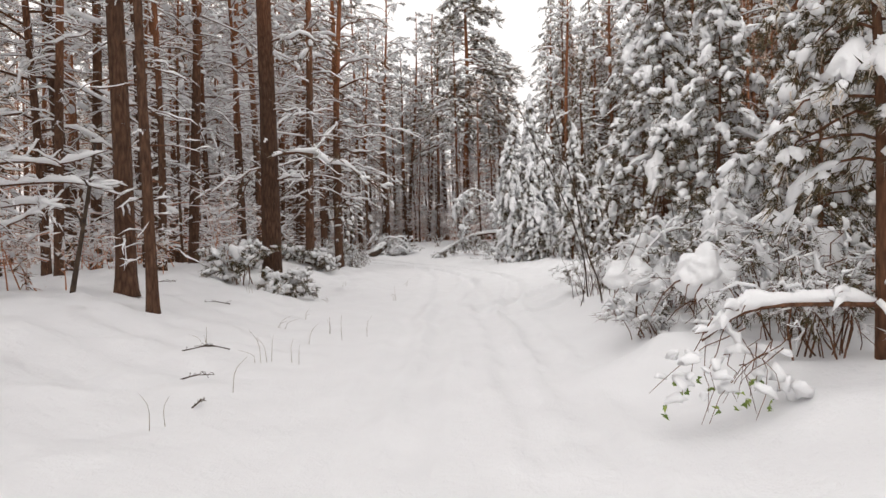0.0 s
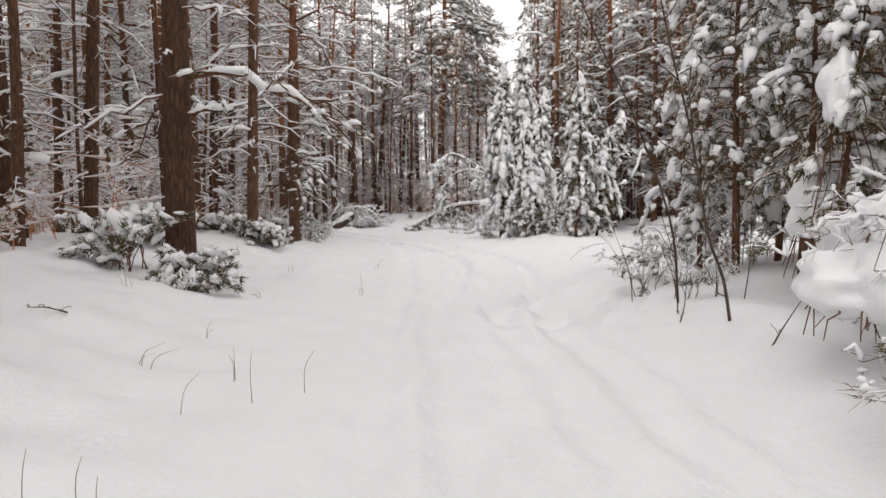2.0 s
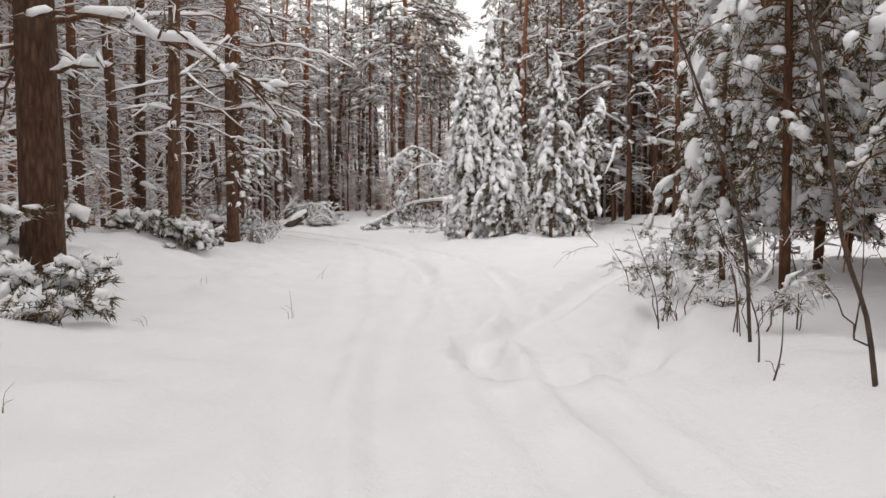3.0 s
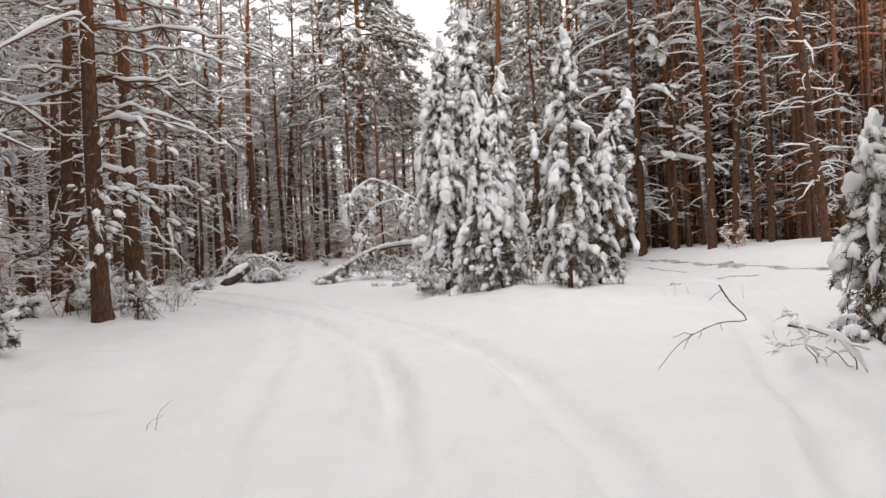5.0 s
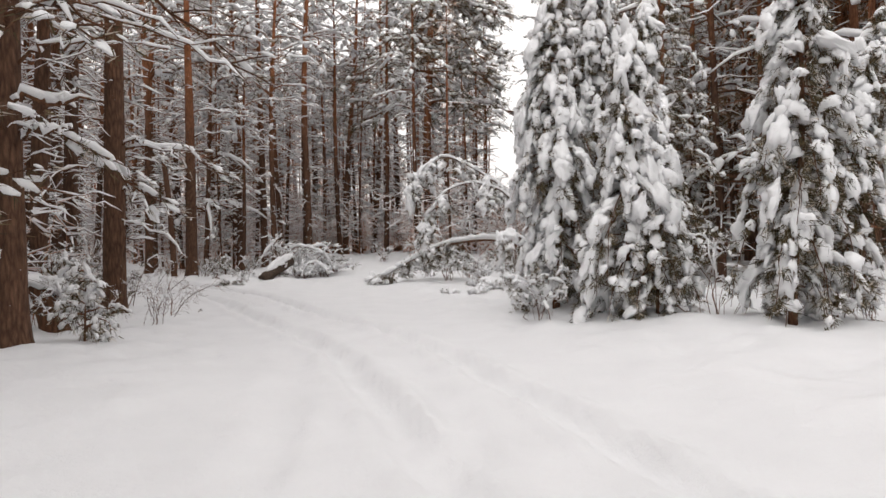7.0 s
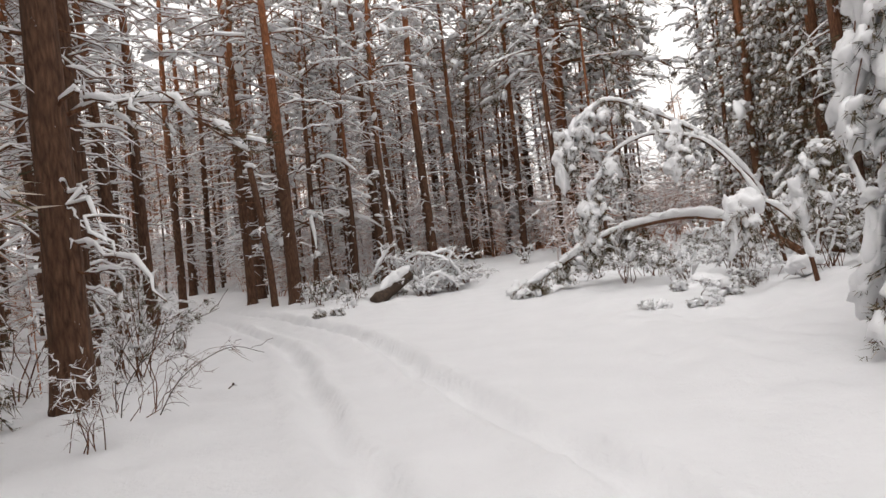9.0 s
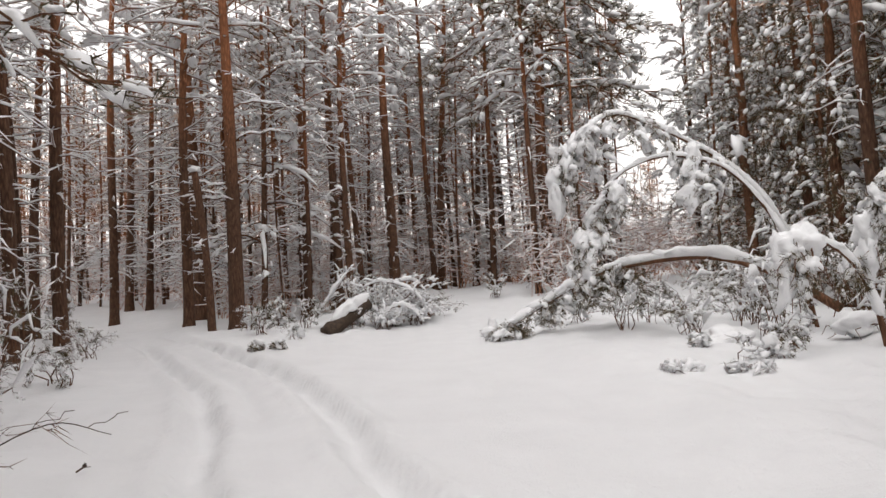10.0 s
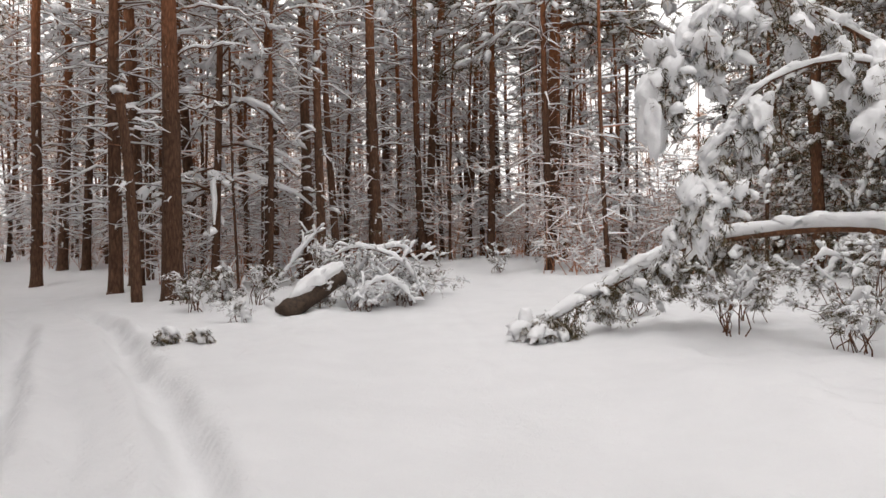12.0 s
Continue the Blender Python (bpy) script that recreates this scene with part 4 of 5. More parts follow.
def lying_log(x0, x1, r, seed):
    """A sawn log, one end in the snow, with bark, a cut face and a cap of snow."""
    rng = np.random.default_rng(seed)
    root = new("log")
    c = curve(x0, x1, 0.02, 9)
    g = Geo()
    tube(g, c, np.linspace(r, r * 0.9, 9), 14, 0.1, rng)
    part("bark", g, CUT_WOOD, root, "dark rough bark")
    d = unit(np.subtract(x1, x0))
    for end, way in ((c[0], -d), (c[-1], d)):
        g = Geo()
        tube(g, [end - way * 0.01, end + way * 0.012, end + way * 0.016], [r * 0.86, r * 0.84, r * 0.5], 14, 0.02, rng)
        part("cut_face", g, CUT_WOOD, root, "dark weathered cut face")
    g = Geo()
    top = c.copy()
    top[:, 2] += r * 1.0
    tube(g, top[1:], r * np.array([0.2, 0.55, 0.75, 0.6, 0.8, 0.85, 0.8, 0.35]), 10, 0.12, rng)
    chain(g, top[2:], r * 0.75, rng, 3, 1.3, 1.5)
    part("snow_cap", g, SNOW, root, "thick cap of snow")
    return root


tagged(lying_log((-5.5, 51.0, 0.08), (-4.45, 52.2, 0.86), 0.235, 210), "dark sawn log capped with thick snow", "log")


def brush(name, x, y, seed, stems, tall, spread, load=1.0, green=0.5, needle=NEEDLES, flop=0.5, thick=0.012, sink=0.05):
    """A many-stemmed bush; stems arch outwards into fine twigs, with broken rolls of snow and some needles."""
    rng = np.random.default_rng(seed)
    root = new(name)
    for _ in range(stems):
        a = rng.uniform(0, 6.283)
        out = np.array([math.cos(a), math.sin(a), 0])
        length, h = spread * rng.uniform(0.4, 1.1), tall * rng.uniform(0.45, 1.1)
        s = np.linspace(0, 1, 8)[:, None]
        c = out * length * s**1.2 + np.array([0, 0, 1]) * h * (np.sin(s * np.pi * (0.5 + 0.45 * flop * rng.random())))
        c = c + rng.normal(0, 0.14, 3) * [1, 1, 0]
        c[1:] += rng.normal(0, 0.035, (7, 3))
        c[:, 2] = np.maximum(c[:, 2], 0.03)
        w, sn, g = Geo(), Geo(), Geo()
        r = thick * rng.uniform(0.5, 1.2)
        tube(w, c, np.linspace(r, r * 0.3, 8), 5, caps=False)
        if load:
            i0 = int(rng.integers(2, 5))
            sleeve(sn, c[i0:i0 + int(rng.integers(3, 5))], max(0.045 * load * rng.uniform(0.5, 1.6), r), rng, 7, 0.6, 0.55)
        for _ in range(7):
            i = int(rng.integers(2, 8))
            e = c[i] + unit(out * 0.6 + rng.normal(0, 0.8, 3) * [1, 1, 0.6] + [0, 0, -0.15 * flop]) * rng.uniform(0.15, 0.42) * (length + h) * 0.5
            t = curve(c[i], e, 0.02, 5, rng, 0.025)
            tube(w, t, np.linspace(r * 0.45, 0.002, 5), 3, caps=False)
            p = t[rng.integers(1, 5, 5)]
            d = unit(e - c[i]) + rng.normal(0, 0.6, (5, 3))
            ln = rng.uniform(0.05, 0.16, 5)
            blades(w, p, d, ln, 0.006, rng)
            if load:
                blades(sn, p + [0, 0, 0.006], d, ln, 0.012, rng)
                if rng.random() < 0.75:
                    k0 = int(rng.integers(0, 2))
                    sleeve(sn, t[k0:k0 + int(rng.integers(3, 6))], 0.024 * load * rng.uniform(0.5, 1.6), rng, 5, 0.7, 0.5)
                if rng.random() < 0.5:
                    lumps(sn, p[:2] + [0, 0, 0.02], d[:2] * [1, 1, 0.4], np.array([0.06, 0.035, 0.03]) * load * rng.uniform(0.5, 1.4), 1, rng, 0.25)
            if rng.random() < green:
                q = t[rng.integers(1, 5, 8)] + rng.normal(0, 0.035, (8, 3))
                tufts(g, q, unit(e - c[i]) + rng.normal(0, 0.4, (8, 3)) + [0, 0, -0.35], 9, 0.115 if green > 0.7 else 0.075, 0.016 if green > 0.7 else 0.009, 0.55, rng)
        stem = part("stem", w, TWIG_BARK, root)
        if sn.n:
            part("snow_roll", sn, SNOW, stem, "snow on the stem", kind="stuff")
        if g.n:
            part("needles", g, needle, stem, kind="stuff")
    return set_thing(root, place(x, y, 0, 1, sink))


def mound(name, x, y, z, sx, sy, sz, seed, label, cat="snow mound", turn=0):
    """A rounded cushion of snow over a bush."""
    rng = np.random.default_rng(seed)
    root = new(name)
    g = Geo()
    bv, bt = BALL[4]
    o = rng.uniform(0, 50, 3)
    swell = np.array([noise.noise(Vector(v * 1.3 + o)) * 0.45 + noise.noise(Vector(v * 3.1 + o)) * 0.2 + noise.noise(Vector(v * 7 + o)) * 0.04 for v in bv])
    g.add(bv * (1 + swell)[:, None] * [sx, sy, sz], bt)
    part("snow_cushion", g, SNOW, root)
    t = Geo()
    for _ in range(16):
        a = rng.uniform(0, 6.28)
        p = np.array([math.cos(a) * sx * 0.75, math.sin(a) * sy * 0.75, -sz * 0.3])
        e = p + [rng.normal(0, 0.15), rng.normal(0, 0.15), -rng.uniform(0.2, 0.6) * max(z, 0.3)]
        tube(t, curve(p * 0.4, e, 0.1, 5, rng, 0.03), np.linspace(0.012, 0.004, 5), 4, caps=False)
    part("twigwork", t, TWIG_BARK, root, kind="stuff")
    root.matrix_basis = pose(x, y, ground_z(x, y) + z, 0, 0, turn)
    return tagged(root, label, cat, "snow cushions")


# Junipers round the foot of the big pine and along the bank
for i, (x, y, n, h, w) in enumerate([(-3.75, 15.9, 11, 0.5, 0.6), (-4.75, 16.0, 13, 0.85, 0.65), (-3.45, 15.2, 8, 0.25, 0.45), (-4.2, 24.2, 12, 0.5, 0.6), (-5.0, 24.5, 14, 0.6, 0.7), (-5.9, 25.6, 12, 0.5, 0.7), (-5.6, 19.6, 14, 0.8, 0.7),
                                     (-5.75, 46.8, 5, 0.12, 0.16), (-6.3, 30.4, 9, 0.5, 0.6)]):
    tagged(brush("juniper_bush", x, y, 230 + i, n, h, w, 2.0, 0.75, DUSTED, 1.0), "low dark green juniper half buried in snow", "bush", "junipers")

# Twiggy bushes and brushwood
for i, (x, y, n, h, w, load, green) in enumerate([
        (-4.3, 35.3, 8, 1.1, 0.9, 0.0, 0), (-4.05, 34.2, 7, 0.8, 0.6, 0.2, 0), (-5.1, 33.2, 9, 1.0, 0.8, 0.5, 0.2), (-6.0, 33.8, 9, 1.3, 0.9, 0.5, 0.2), (-6.4, 38.6, 11, 1.2, 1.0, 0.6, 0.3), (-7.6, 42.0, 7, 0.7, 0.6, 0.5, 0.2),
        (5.2, 31.2, 9, 1.2, 0.9, 0.7, 0.3), (5.0, 32.9, 10, 1.4, 0.9, 0.8, 0.2), (3.0, 33.6, 9, 0.9, 0.7, 0.9, 0.2), (7.3, 30.8, 8, 0.8, 0.8, 0.6, 0.2),
        (2.2, 46.4, 10, 0.9, 0.8, 0.8, 0.3), (3.4, 45.4, 12, 1.1, 0.9, 0.9, 0.4), (4.4, 44.2, 12, 1.3, 1.0, 1.0, 0.4), (5.4, 43.2, 12, 1.6, 1.0, 1.0, 0.5), (4.9, 46.6, 12, 2.0, 1.2, 1.0, 0.5), (6.2, 44.4, 12, 1.9, 1.1, 1.0, 0.5),
        (4.0, 42.4, 6, 0.4, 0.5, 1.0, 0.2), (2.9, 42.9, 4, 0.2, 0.3, 1.2, 0.2), (6.3, 41.5, 12, 1.5, 1.1, 1.0, 0.5), (3.2, 48.6, 10, 0.9, 0.9, 0.8, 0.3), (5.4, 48.4, 12, 1.6, 1.2, 0.9, 0.4), (1.6, 49.8, 9, 0.7, 0.8, 0.9, 0.3),
        (-4.3, 53.6, 18, 1.3, 1.4, 1.0, 0.3), (-3.4, 54.2, 18, 1.15, 1.5, 1.1, 0.3), (-5.4, 54.4, 14, 1.7, 1.2, 0.7, 0.2), (-2.8, 55.4, 9, 0.6, 0.9, 1.2, 0.3), (-6.6, 52.6, 9, 0.9, 0.8, 0.6, 0.3), (-4.0, 51.9, 12, 0.6, 0.9, 1.1, 0.1), (-3.9, 53.0, 16, 1.0, 1.2, 1.1, 0.1), (-3.1, 53.2, 12, 0.8, 1.1, 1.2, 0.2), (-6.1, 49.9, 6, 0.35, 0.4, 1.2, 0.2),
        (-7.6, 51.6, 9, 0.9, 0.7, 0.6, 0.4), (-8.6, 53.4, 8, 0.8, 0.6, 0.6, 0.3), (-0.4, 60.5, 10, 0.9, 1.0, 0.7, 0.3), (1.4, 61.5, 10, 1.1, 1.0, 0.7, 0.4), (3.4, 62, 11, 1.2, 1.1, 0.7, 0.4), (-4.6, 60.5, 10, 1.1, 1.0, 0.7, 0.3),
        (-10.0, 46.8, 7, 0.8, 0.6, 0.5, 0.2), (-9.4, 43.4, 11, 1.9, 1.1, 0.5, 0.3), (-7.4, 39.8, 11, 1.5, 1.0, 0.5, 0.3), (-6.9, 36.8, 9, 1.2, 0.9, 0.5, 0.2), (6.2, 20.6, 9, 1.0, 0.8, 1.2, 0.4), (7.2, 21.2, 10, 1.1, 0.9, 1.1, 0.4), (5.2, 20.9, 3, 0.5, 0.8, 0.5, 0.0), (3.3, 15.4, 8, 0.7, 0.7, 0.4, 0.1), (3.9, 17.4, 9, 0.7, 0.8, 0.5, 0.2), (3.0, 13.4, 7, 0.8, 0.6, 0.3, 0.1), (1.95, 40.75, 4, 0.12, 0.22, 1.3, 0.0), (2.6, 40.6, 4, 0.12, 0.25, 1.3, 0.0), (3.1, 41.1, 5, 0.25, 0.35, 1.3, 0.1)]):
    tagged(brush("twiggy_bush", x, y, 260 + i, n, h, w, load, green, thick=0.007 if y < 36 else 0.011), "leafless twiggy bush with snow along its stems", "bush", "twiggy bushes")

# Snow-buried bushes on the verge where the walk begins
for i, (x, y, n, h, w, load, green) in enumerate([(2.6, 8.4, 9, 0.45, 0.5, 1.2, 0.2), (3.2, 8.0, 14, 1.1, 0.9, 1.2, 0.3), (3.3, 9.6, 16, 1.2, 0.9, 1.2, 0.4), (3.6, 6.9, 16, 1.2, 1.0, 1.0, 0.3),
                                                  (3.4, 5.9, 14, 1.0, 0.9, 0.8, 0.2), (4.0, 9.2, 14, 1.6, 0.9, 1.1, 0.4)]):
    tagged(brush("verge_bush", x, y, 310 + i, int(1.4 * n), h, w, 0.6 * load, 0.6 * green, flop=0.9, thick=0.009), "tangled bush bowed under clotted snow", "bush", "verge bushes")
for i, (x, y, z, sx, sy, sz) in enumerate([(2.73, 7.05, 0.64, 0.28, 0.26, 0.24), (2.8, 6.95, 0.4, 0.18, 0.16, 0.28), (2.72, 9.65, 0.58, 0.42, 0.36, 0.27), (3.05, 9.8, 0.68, 0.34, 0.3, 0.3), (2.85, 9.65, 0.92, 0.17, 0.16, 0.24), (3.1, 9.3, 0.4, 0.3, 0.28, 0.22),
        (3.6, 10.9, 0.7, 0.4, 0.4, 0.3),
                                           (3.65, 11.4, 2.0, 0.2, 0.18, 0.36), (3.8, 11.9, 1.1, 0.3, 0.28, 0.4), (3.6, 41.0, 1.5, 0.3, 0.28, 0.26), (4.9, 42.3, 0.2, 0.35, 0.3, 0.2), (3.4, 43.6, 0.08, 0.5, 0.4, 0.2),
                                           (-3.9, 53.0, 0.4, 0.5, 0.45, 0.22), (-3.0, 54.6, 0.35, 0.5, 0.45, 0.2), (-6.9, 36.0, 0.35, 0.4, 0.36, 0.3)]):
    mound("snow_cushion", x, y, z, sx, sy, sz, 340 + i, "rounded cushion of snow resting on a bush", turn=40 * i)


def snowy_limb(name, points, r, seed, label, cat, twigs=9, thick=1.6, snow=True):
    rng = np.random.default_rng(seed)
    root = new(name)
    w, s = Geo(), Geo()
    snowy_branch(w, s, spline(points, 16), r, rng, thick, twigs, 0.95 if snow else 0.0, 0.22)
    part("wood", w, TWIG_BARK if snow else DARK_STEM, root)
    if s.n:
        part("snow_roll", s, SNOW, root, "snow along the wood", kind="stuff")
    return tagged(root, label, cat)


PROP = "snow-covered shoot bowed under a cushion of snow"
snowy_limb("bowed_shoot", [(3.0, 7.3, 0.2), (2.95, 7.2, 0.6), (2.8, 7.0, 1.1)], 0.012, 356, PROP, "shoot", 12, 1.6)
snowy_limb("bowed_shoot", [(2.6, 9.2, 0.3), (2.7, 9.3, 1.0), (2.95, 9.4, 1.4), (3.3, 9.4, 1.56), (3.85, 9.5, 1.45)], 0.016, 357, PROP, "shoot", 16, 1.7)
tagged(hung_tree("bent_tree", [(4.5, 8.8, 0.2), (4.42, 8.7, 1.3), (4.25, 8.6, 2.1), (3.9, 8.55, 2.4), (3.6, 8.5, 2.1), (3.5, 8.5, 1.5)], 0.025, 206, 0.45, 13, 0.5, 1.1, 1.0, 1.65, 0.3, 0.85),
       "sapling bowed over by hanging clots of snow", "bent tree", "bent trees")
BROKEN = "broken limb sagging under a ridge of snow"
snowy_limb("broken_limb", [(3.4, 5.1, 0.95), (2.6, 5.0, 0.98), (2.2, 5.0, 0.92), (1.9, 5.0, 0.72)], 0.035, 360, BROKEN, "branch", 14, 1.7)
for i, pts in enumerate([[(-7.6, 10.6, 2.75), (-6.6, 10.5, 2.85), (-5.9, 10.5, 2.8), (-5.2, 10.5, 2.98)], [(-7.6, 10.5, 2.4), (-6.6, 10.5, 2.5), (-5.7, 10.5, 2.5), (-5.0, 10.5, 2.3)], [(-7.7, 10.4, 1.55), (-6.8, 10.5, 1.85), (-5.9, 10.5, 2.25)],
                         [(-7.4, 10.7, 2.1), (-6.5, 10.6, 2.2), (-5.8, 10.4, 2.1)]]):
    snowy_limb("bare_limb", pts, 0.03, 364 + i, "bare forked limb lined with snow", "branch", 12, 1.7)
snowy_limb("broken_sapling", [(-5.9, 10.5, 0.2), (-5.75, 10.5, 1.0), (-5.55, 10.5, 2.0), (-5.35, 10.5, 3.1)], 0.055, 370, "thin broken sapling leaning beside the pines", "sapling", 5, 1.0, False)
STEM = "thin dark leafless sapling leaning over the verge"
snowy_limb("leaning_sapling", [(2.76, 13.0, 0.3), (2.66, 13.0, 1.25), (2.2, 13.0, 2.5), (1.8, 13.0, 3.3), (1.4, 13.0, 4.2)], 0.016, 371, STEM, "sapling", 9, 1.0, False)
snowy_limb("leaning_sapling", [(2.73, 11.6, 0.2), (2.64, 11.6, 0.73), (2.47, 11.6, 1.2), (2.31, 11.6, 2.1), (2.1, 11.6, 2.9), (1.9, 11.6, 3.8)], 0.018, 372, STEM, "sapling", 9, 1.0, False)
for i, (x, y, dx, dz) in enumerate([(2.85, 14.9, -0.3, 1.1), (3.2, 15.6, 0.05, 0.9), (2.6, 12.6, -0.2, 0.8), (3.0, 13.6, -0.25, 1.2), (2.45, 12.2, 0.1, 0.5), (3.4, 12.7, 0.1, 1.0), (2.55, 10.6, 0.35, 0.45), (3.5, 17.4, -0.3, 0.7), (3.35, 13.3, -0.1, 0.9)]):
    z = ground_z(x, y)
    snowy_limb("bare_shoot", [(x, y, z - 0.05), (x + 0.3 * dx + 0.03, y, z + 0.4 * dz), (x + dx, y + 0.05, z + dz)], 0.008, 380 + i, "thin dark shoot standing out of the snow", "shoot", 3, 1.3, False)
ARCHING = "dark bare branch arching down into the snow"
snowy_limb("drooping_branch", [(3.95, 20.9, 0.92), (4.05, 20.9, 0.76), (4.24, 20.95, 0.57), (3.98, 21.0, 0.55), (3.6, 21.0, 0.4), (3.35, 21.0, 0.16)], 0.008, 395, ARCHING, "branch", 5, 1.0, False)
snowy_limb("drooping_branch", [(4.5, 20.7, 0.52), (4.75, 20.7, 0.46), (5.0, 20.6, 0.32), (5.2, 20.6, 0.05)], 0.014, 396, ARCHING, "branch", 4, 2.2)
for i, pts in enumerate([[(-4.4, 35.1, 0.0), (-4.2, 35.0, 0.5), (-3.7, 35.0, 0.95), (-3.2, 35.1, 1.15)], [(-4.5, 35.2, 0.0), (-4.4, 35.2, 0.7), (-4.0, 35.3, 1.3)], [(-4.2, 35.4, 0), (-3.9, 35.5, 0.45), (-3.4, 35.6, 0.7), (-3.05, 35.7, 0.6)]]):
    snowy_limb("bare_shoot", pts, 0.007, 400 + i, "thin dark shoot standing out of the snow", "shoot", 8, 1.0, False)

# Green leaves on the twigs of the first bush
g = Geo()
lr = np.random.default_rng(410)
tufts(g, lr.uniform([1.5, 4.7, 0.2], [2.4, 5.2, 0.45], (22, 3)), lr.normal(0, 1, (22, 3)), 3, 0.05, 0.032, 0.6, lr)
spray = new("leafy_spray")
part("leaves", g, LEAF, spray, kind="stuff")
g = Geo()
for _ in range(14):
    a = lr.uniform([1.9, 4.8, 0.55], [2.6, 5.1, 0.9])
    tube(g, curve(a, lr.uniform([1.5, 4.7, 0.1], [2.4, 5.2, 0.4]), 0.08, 6, lr, 0.02), np.linspace(0.005, 0.002, 6), 4, caps=False)
part("twigwork", g, TWIG_BARK, spray, kind="stuff")
g = Geo()
at = lr.uniform([1.55, 4.75, 0.3], [2.6, 5.15, 0.7], (34, 3))
lumps(g, at, lr.normal(0, 1, (34, 3)) * [1, 1, 0.6], np.array([0.06, 0.038, 0.032]) * lr.uniform(0.5, 1.7, (34, 1)), 2, lr, 0.18)
part("snow_clot", g, SNOW, spray, "clots of snow on the twigs", kind="stuff")
tagged(spray, "spray of twigs with a few yellow-green leaves", "twigs")

# Arching brushwood over the log, lined with snow
ARCHED = "thin arching branch lined with snow beside the log"
for i, pts in enumerate([[(-2.6, 53.0, 0.3), (-2.9, 53.0, 0.9), (-3.4, 53.0, 1.3), (-4.2, 53.0, 1.5), (-4.9, 53.0, 1.25)], [(-3.9, 53.2, 0.3), (-3.4, 53.2, 0.9), (-2.9, 53.2, 1.35), (-2.2, 53.2, 1.45)],
                         [(-6.3, 53.0, 0.5), (-5.6, 53.0, 1.4), (-5.1, 53.0, 2.0)], [(-4.0, 52.0, 0.2), (-3.8, 52.0, 0.6), (-3.4, 52.0, 0.75), (-3.0, 52.0, 0.55), (-2.7, 52.0, 0.2)], [(-4.6, 53.4, 0.3), (-4.0, 53.3, 1.2), (-3.2, 53.3, 1.5), (-2.7, 53.2, 1.1)]]):
    snowy_limb("arching_branch", pts, 0.026, 500 + i, ARCHED, "branch", 14, 2.4)

# A snapped dead trunk with a cap of snow
rng = np.random.default_rng(416)
snag = new("snag")
g = Geo()
tube(g, spline([(0, 0, -0.1), (-0.05, 0, 1.5), (-0.2, 0.05, 3.6), (-0.42, 0.05, 5.6)], 14), np.linspace(0.15, 0.12, 14), 10, 0.07, rng)
part("trunk", g, BARK, snag)
for a, z in ((0.6, 4.9), (3.4, 4.2), (5.0, 3.1), (2.2, 2.4)):
    w, sn = Geo(), Geo()
    p = np.array([-0.07 * z, 0.02, z])
    snowy_branch(w, sn, curve(p, p + np.array([math.cos(a), math.sin(a), -0.2]) * 1.1, 0.1, 7, rng, 0.03), 0.02, rng, 1.8, 4)
    b = part("branch", w, TWIG_BARK, snag)
    if sn.n:
        part("snow_roll", sn, SNOW, b, "roll of snow", kind="stuff")
g = Geo()
lumps(g, [(-0.42, 0.03, 5.68)], [(1, 0, 0.1)], [(0.2, 0.18, 0.14)], 3, rng)
part("snow_cap", g, SNOW, snag, "rounded cap of snow")
tagged(set_thing(snag, place(-10.25, 54.2, 0)), "snapped dead pine trunk capped with snow", "snag")

# A broken stump with a deep cap of snow
rng = np.random.default_rng(415)
stump = new("stump")
g = Geo()
tube(g, spline([(0.1, 0, -0.1), (0.06, 0, 0.2), (-0.05, 0, 0.5), (-0.2, 0.02, 0.72)], 8), [0.24, 0.21, 0.19, 0.18, 0.18, 0.17, 0.15, 0.1], 11, 0.13, rng)
part("wood", g, TWIG_BARK, stump, "dark rotten wood")
g = Geo()
lumps(g, [(-0.18, -0.02, 0.78), (0.12, -0.02, 0.74), (0.3, -0.05, 0.5), (0.38, 0.0, 0.86)], [(1, 0, -0.1), (1, 0, -0.2), (0.5, -0.2, -1), (0.4, 0.2, 0.3)], [(0.3, 0.2, 0.13), (0.26, 0.18, 0.12), (0.24, 0.12, 0.1), (0.12, 0.1, 0.09)], 3, rng)
part("snow_cap", g, SNOW, stump, "deep cap of snow", kind="stuff")
tagged(set_thing(stump, place(-5.75, 33.7, 0, 1.15, 0.05)), "dark broken stump under a deep cap of snow", "stump")

# Small spruces on the bank
for i, (x, y, tall, wide) in enumerate([(-4.3, 31.9, 1.15, 0.5), (-7.6, 53.2, 1.0, 0.4), (-6.0, 34.8, 1.3, 0.5), (-14.5, 52.5, 1.8, 0.7), (-5.0, 52.4, 0.8, 0.35)]):
    s = snow_conifer(420 + i, tall, wide, "small_spruce", 1.1, 0.12, 0.55, 0.02, 0.4, white=0.7, leafy=3)
    tagged(set_thing(s, place(x, y, 50 * i)), "knee-high spruce seedling dusted with snow", "spruce", "small spruces")

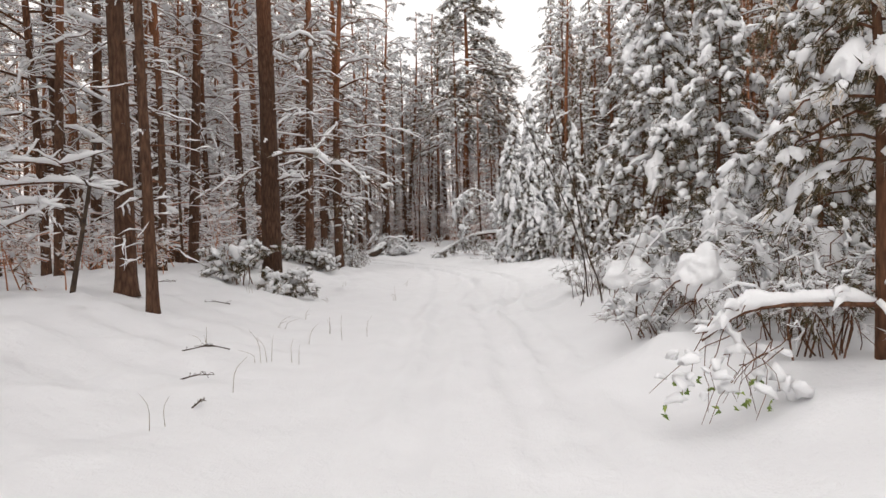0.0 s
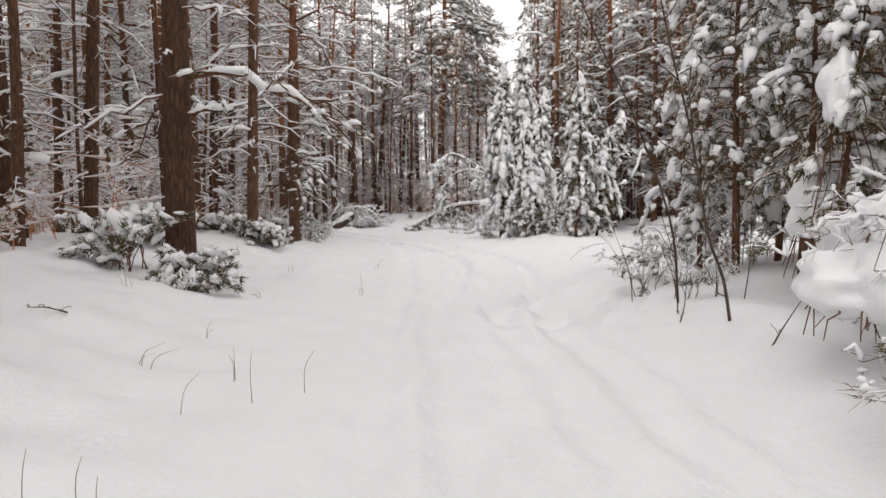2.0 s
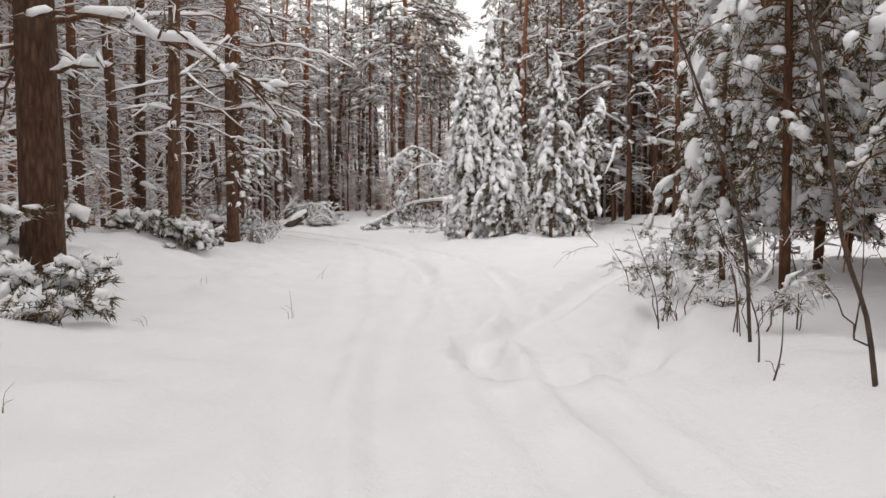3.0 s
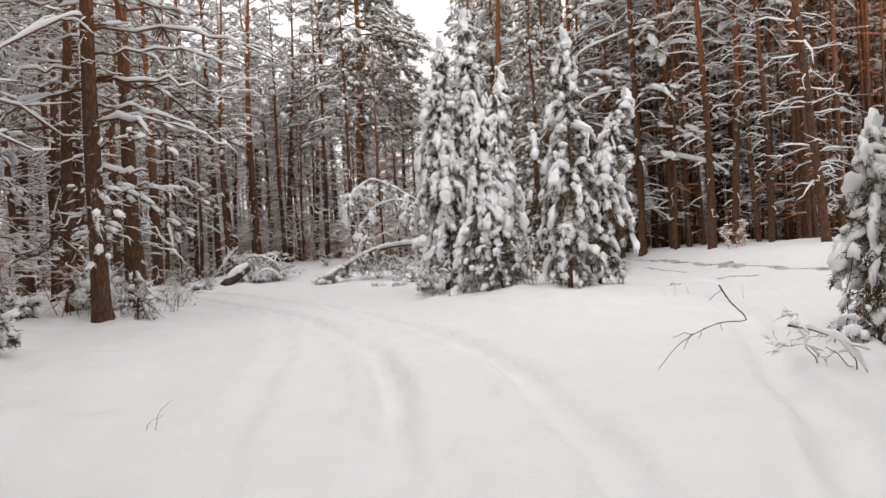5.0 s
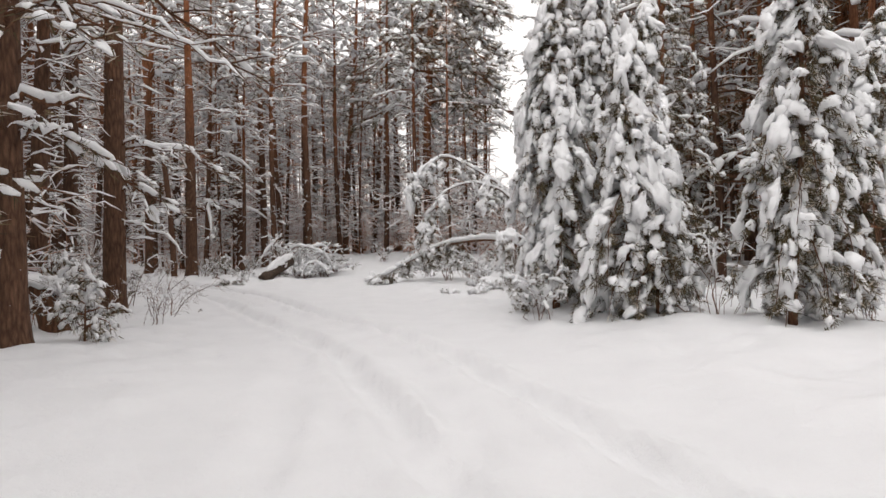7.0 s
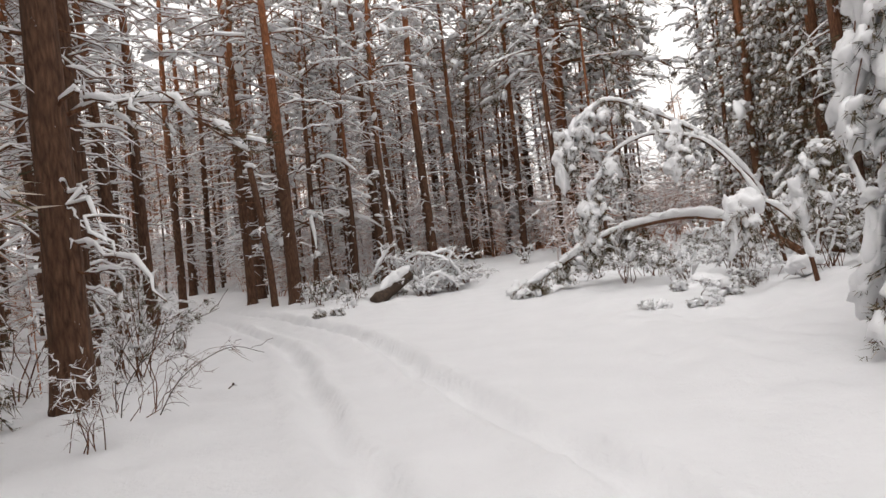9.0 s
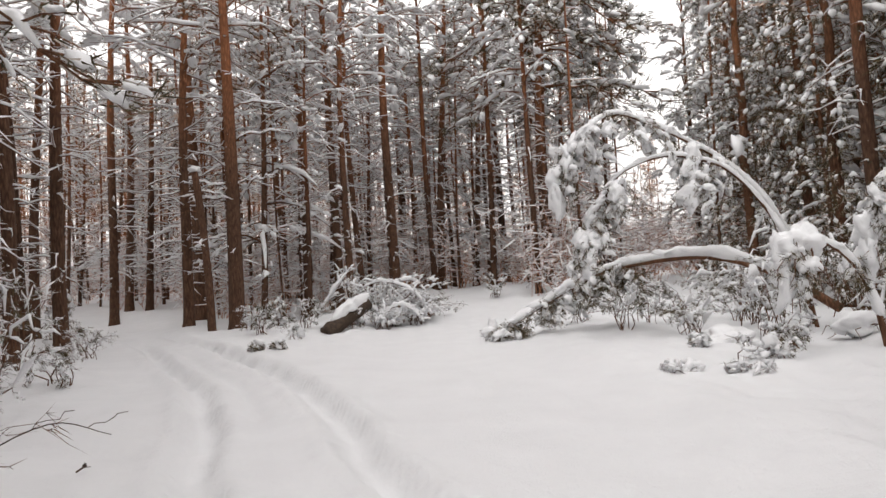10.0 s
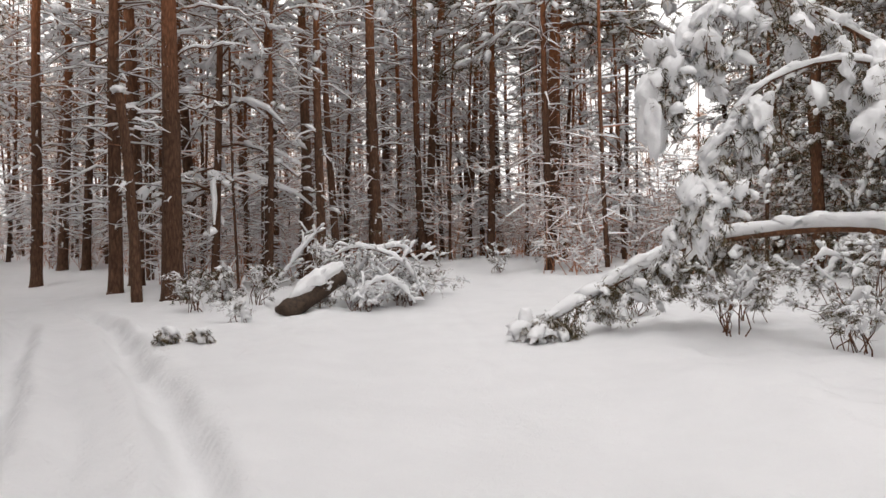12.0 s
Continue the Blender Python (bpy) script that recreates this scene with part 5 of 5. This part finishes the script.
# Dry stalks through the snow
for i, (x, y, tall, dx) in enumerate([(-1.22, 10.5, 0.34, 0.05), (-1.9, 8.3, 0.3, 0.02), (-2.4, 5.4, 0.3, -0.02), (-2.15, 8.3, 0.32, -0.03), (-4.1, 14.2, 0.42, 0.01), (-2.1, 6.6, 0.35, 0.1), (-1.58, 10.3, 0.4, 0.02), (-1.86, 10.9, 0.28, 0.03),
                                      (-2.24, 8.15, 0.4, -0.05), (-2.75, 11.2, 0.2, 0.1), (-2.05, 10.1, 0.3, 0.12), (-1.2, 16.5, 0.35, 0.02), (-1.18, 21.1, 0.25, 0.14), (-2.75, 15.9, 0.12, 0.05), (-2.7, 18.5, 0.15, 0.03),
                                      (-3.2, 9.0, 0.22, 0.12), (7.0, 27.6, 0.3, 0.05), (7.6, 28.2, 0.25, -0.05), (8.2, 27.2, 0.3, 0.04), (-2.6, 12.6, 0.2, 0.06)]):
    rng = np.random.default_rng(440 + i)
    z = ground_z(x, y)
    root = new("dry_stalk")
    for k in range(int(rng.integers(1, 4))):
        g = Geo()
        dx = dx + rng.normal(0, 0.06)
        o = rng.normal(0, 0.08, 2) if k else (0, 0)
        h = tall * (1 if not k else rng.uniform(0.3, 0.9))
        tube(g, spline([(x + o[0], y + o[1], z - 0.04), (x + o[0] + dx * 0.25, y + o[1], z + h * 0.6), (x + o[0] + dx + rng.normal(0, 0.04), y + o[1], z + h)], 6), np.linspace(0.0034, 0.0012, 6), 4)
        part("stem", g, STALK, root)
    tagged(root, "dry weed stalk sticking out of the snow", "stalk", "dry stalks")
for i, (x, y, l, a) in enumerate([(-3.0, 8.2, 0.4, 0.2), (-2.95, 8.5, 0.5, 2.9), (-4.2, 12.4, 0.6, 2.8), (-5.6, 13.3, 0.5, 0.4), (-2.7, 7.2, 0.35, 0.3), (-2.3, 6.2, 0.12, 1.0), (8.9, 31.5, 0.7, 0.2), (-4.1, 37.0, 0.08, 0)]):
    z = ground_z(x, y)
    d = np.array([math.cos(a), math.sin(a), 0]) * l
    c = np.array([x, y, z + 0.02])
    snowy_limb("fallen_twig", [c - d / 2, c + [0, 0.06, 0.03], c + d * 0.2 + [0, 0.02, 0.035], c + d / 2 + [0, 0.08, 0.02]], 0.009, 480 + i, "short dark twig lying on the snow", "twig", 7, 1.2, False)


def rut_edge(points, wide, seed, k=90):
    """An uneven line of dark slush where wheels have bared the side road."""
    rng = np.random.default_rng(seed)
    g = Geo()
    line = spline(points, k)
    swell = np.array([max(noise.noise(Vector((p[0] * 2, p[1] * 1.6, seed))) + 0.35, 0.05) for p in line])
    rows = []
    for p, s in zip(line, swell):
        for f in (-1, -0.4, 0.4, 1):
            x, y = p[0] + f * wide * s * rng.uniform(0.6, 1.2), p[1] + rng.normal(0, 0.02)
            rows.append((x, y, ground_z(x, y) + 0.022 * (1 - f * f) - 0.004))
    n = np.arange(k - 1)[:, None] * 4 + np.arange(3)[None]
    n = n.ravel()
    g.add(rows, np.concatenate([np.stack([n, n + 1, n + 5], -1), np.stack([n, n + 5, n + 4], -1)]))
    road = new("road", g.mesh("road", SLUSH))
    return tagged(road, "dark slush bared by wheels on the snowy side road", "road", kind="structure")


rut_edge([(12.4, 45.0), (12.15, 40.0), (11.95, 36.5), (11.8, 33.5), (11.7, 31.0), (11.8, 28.5), (12.3, 25)], 0.26, 3)
rut_edge([(11.5, 38.5), (11.4, 36.5), (11.35, 35.2)], 0.07, 5, 30)
rut_edge([(10.75, 32.4), (11.0, 31.6), (11.15, 31.1)], 0.1, 7, 24)
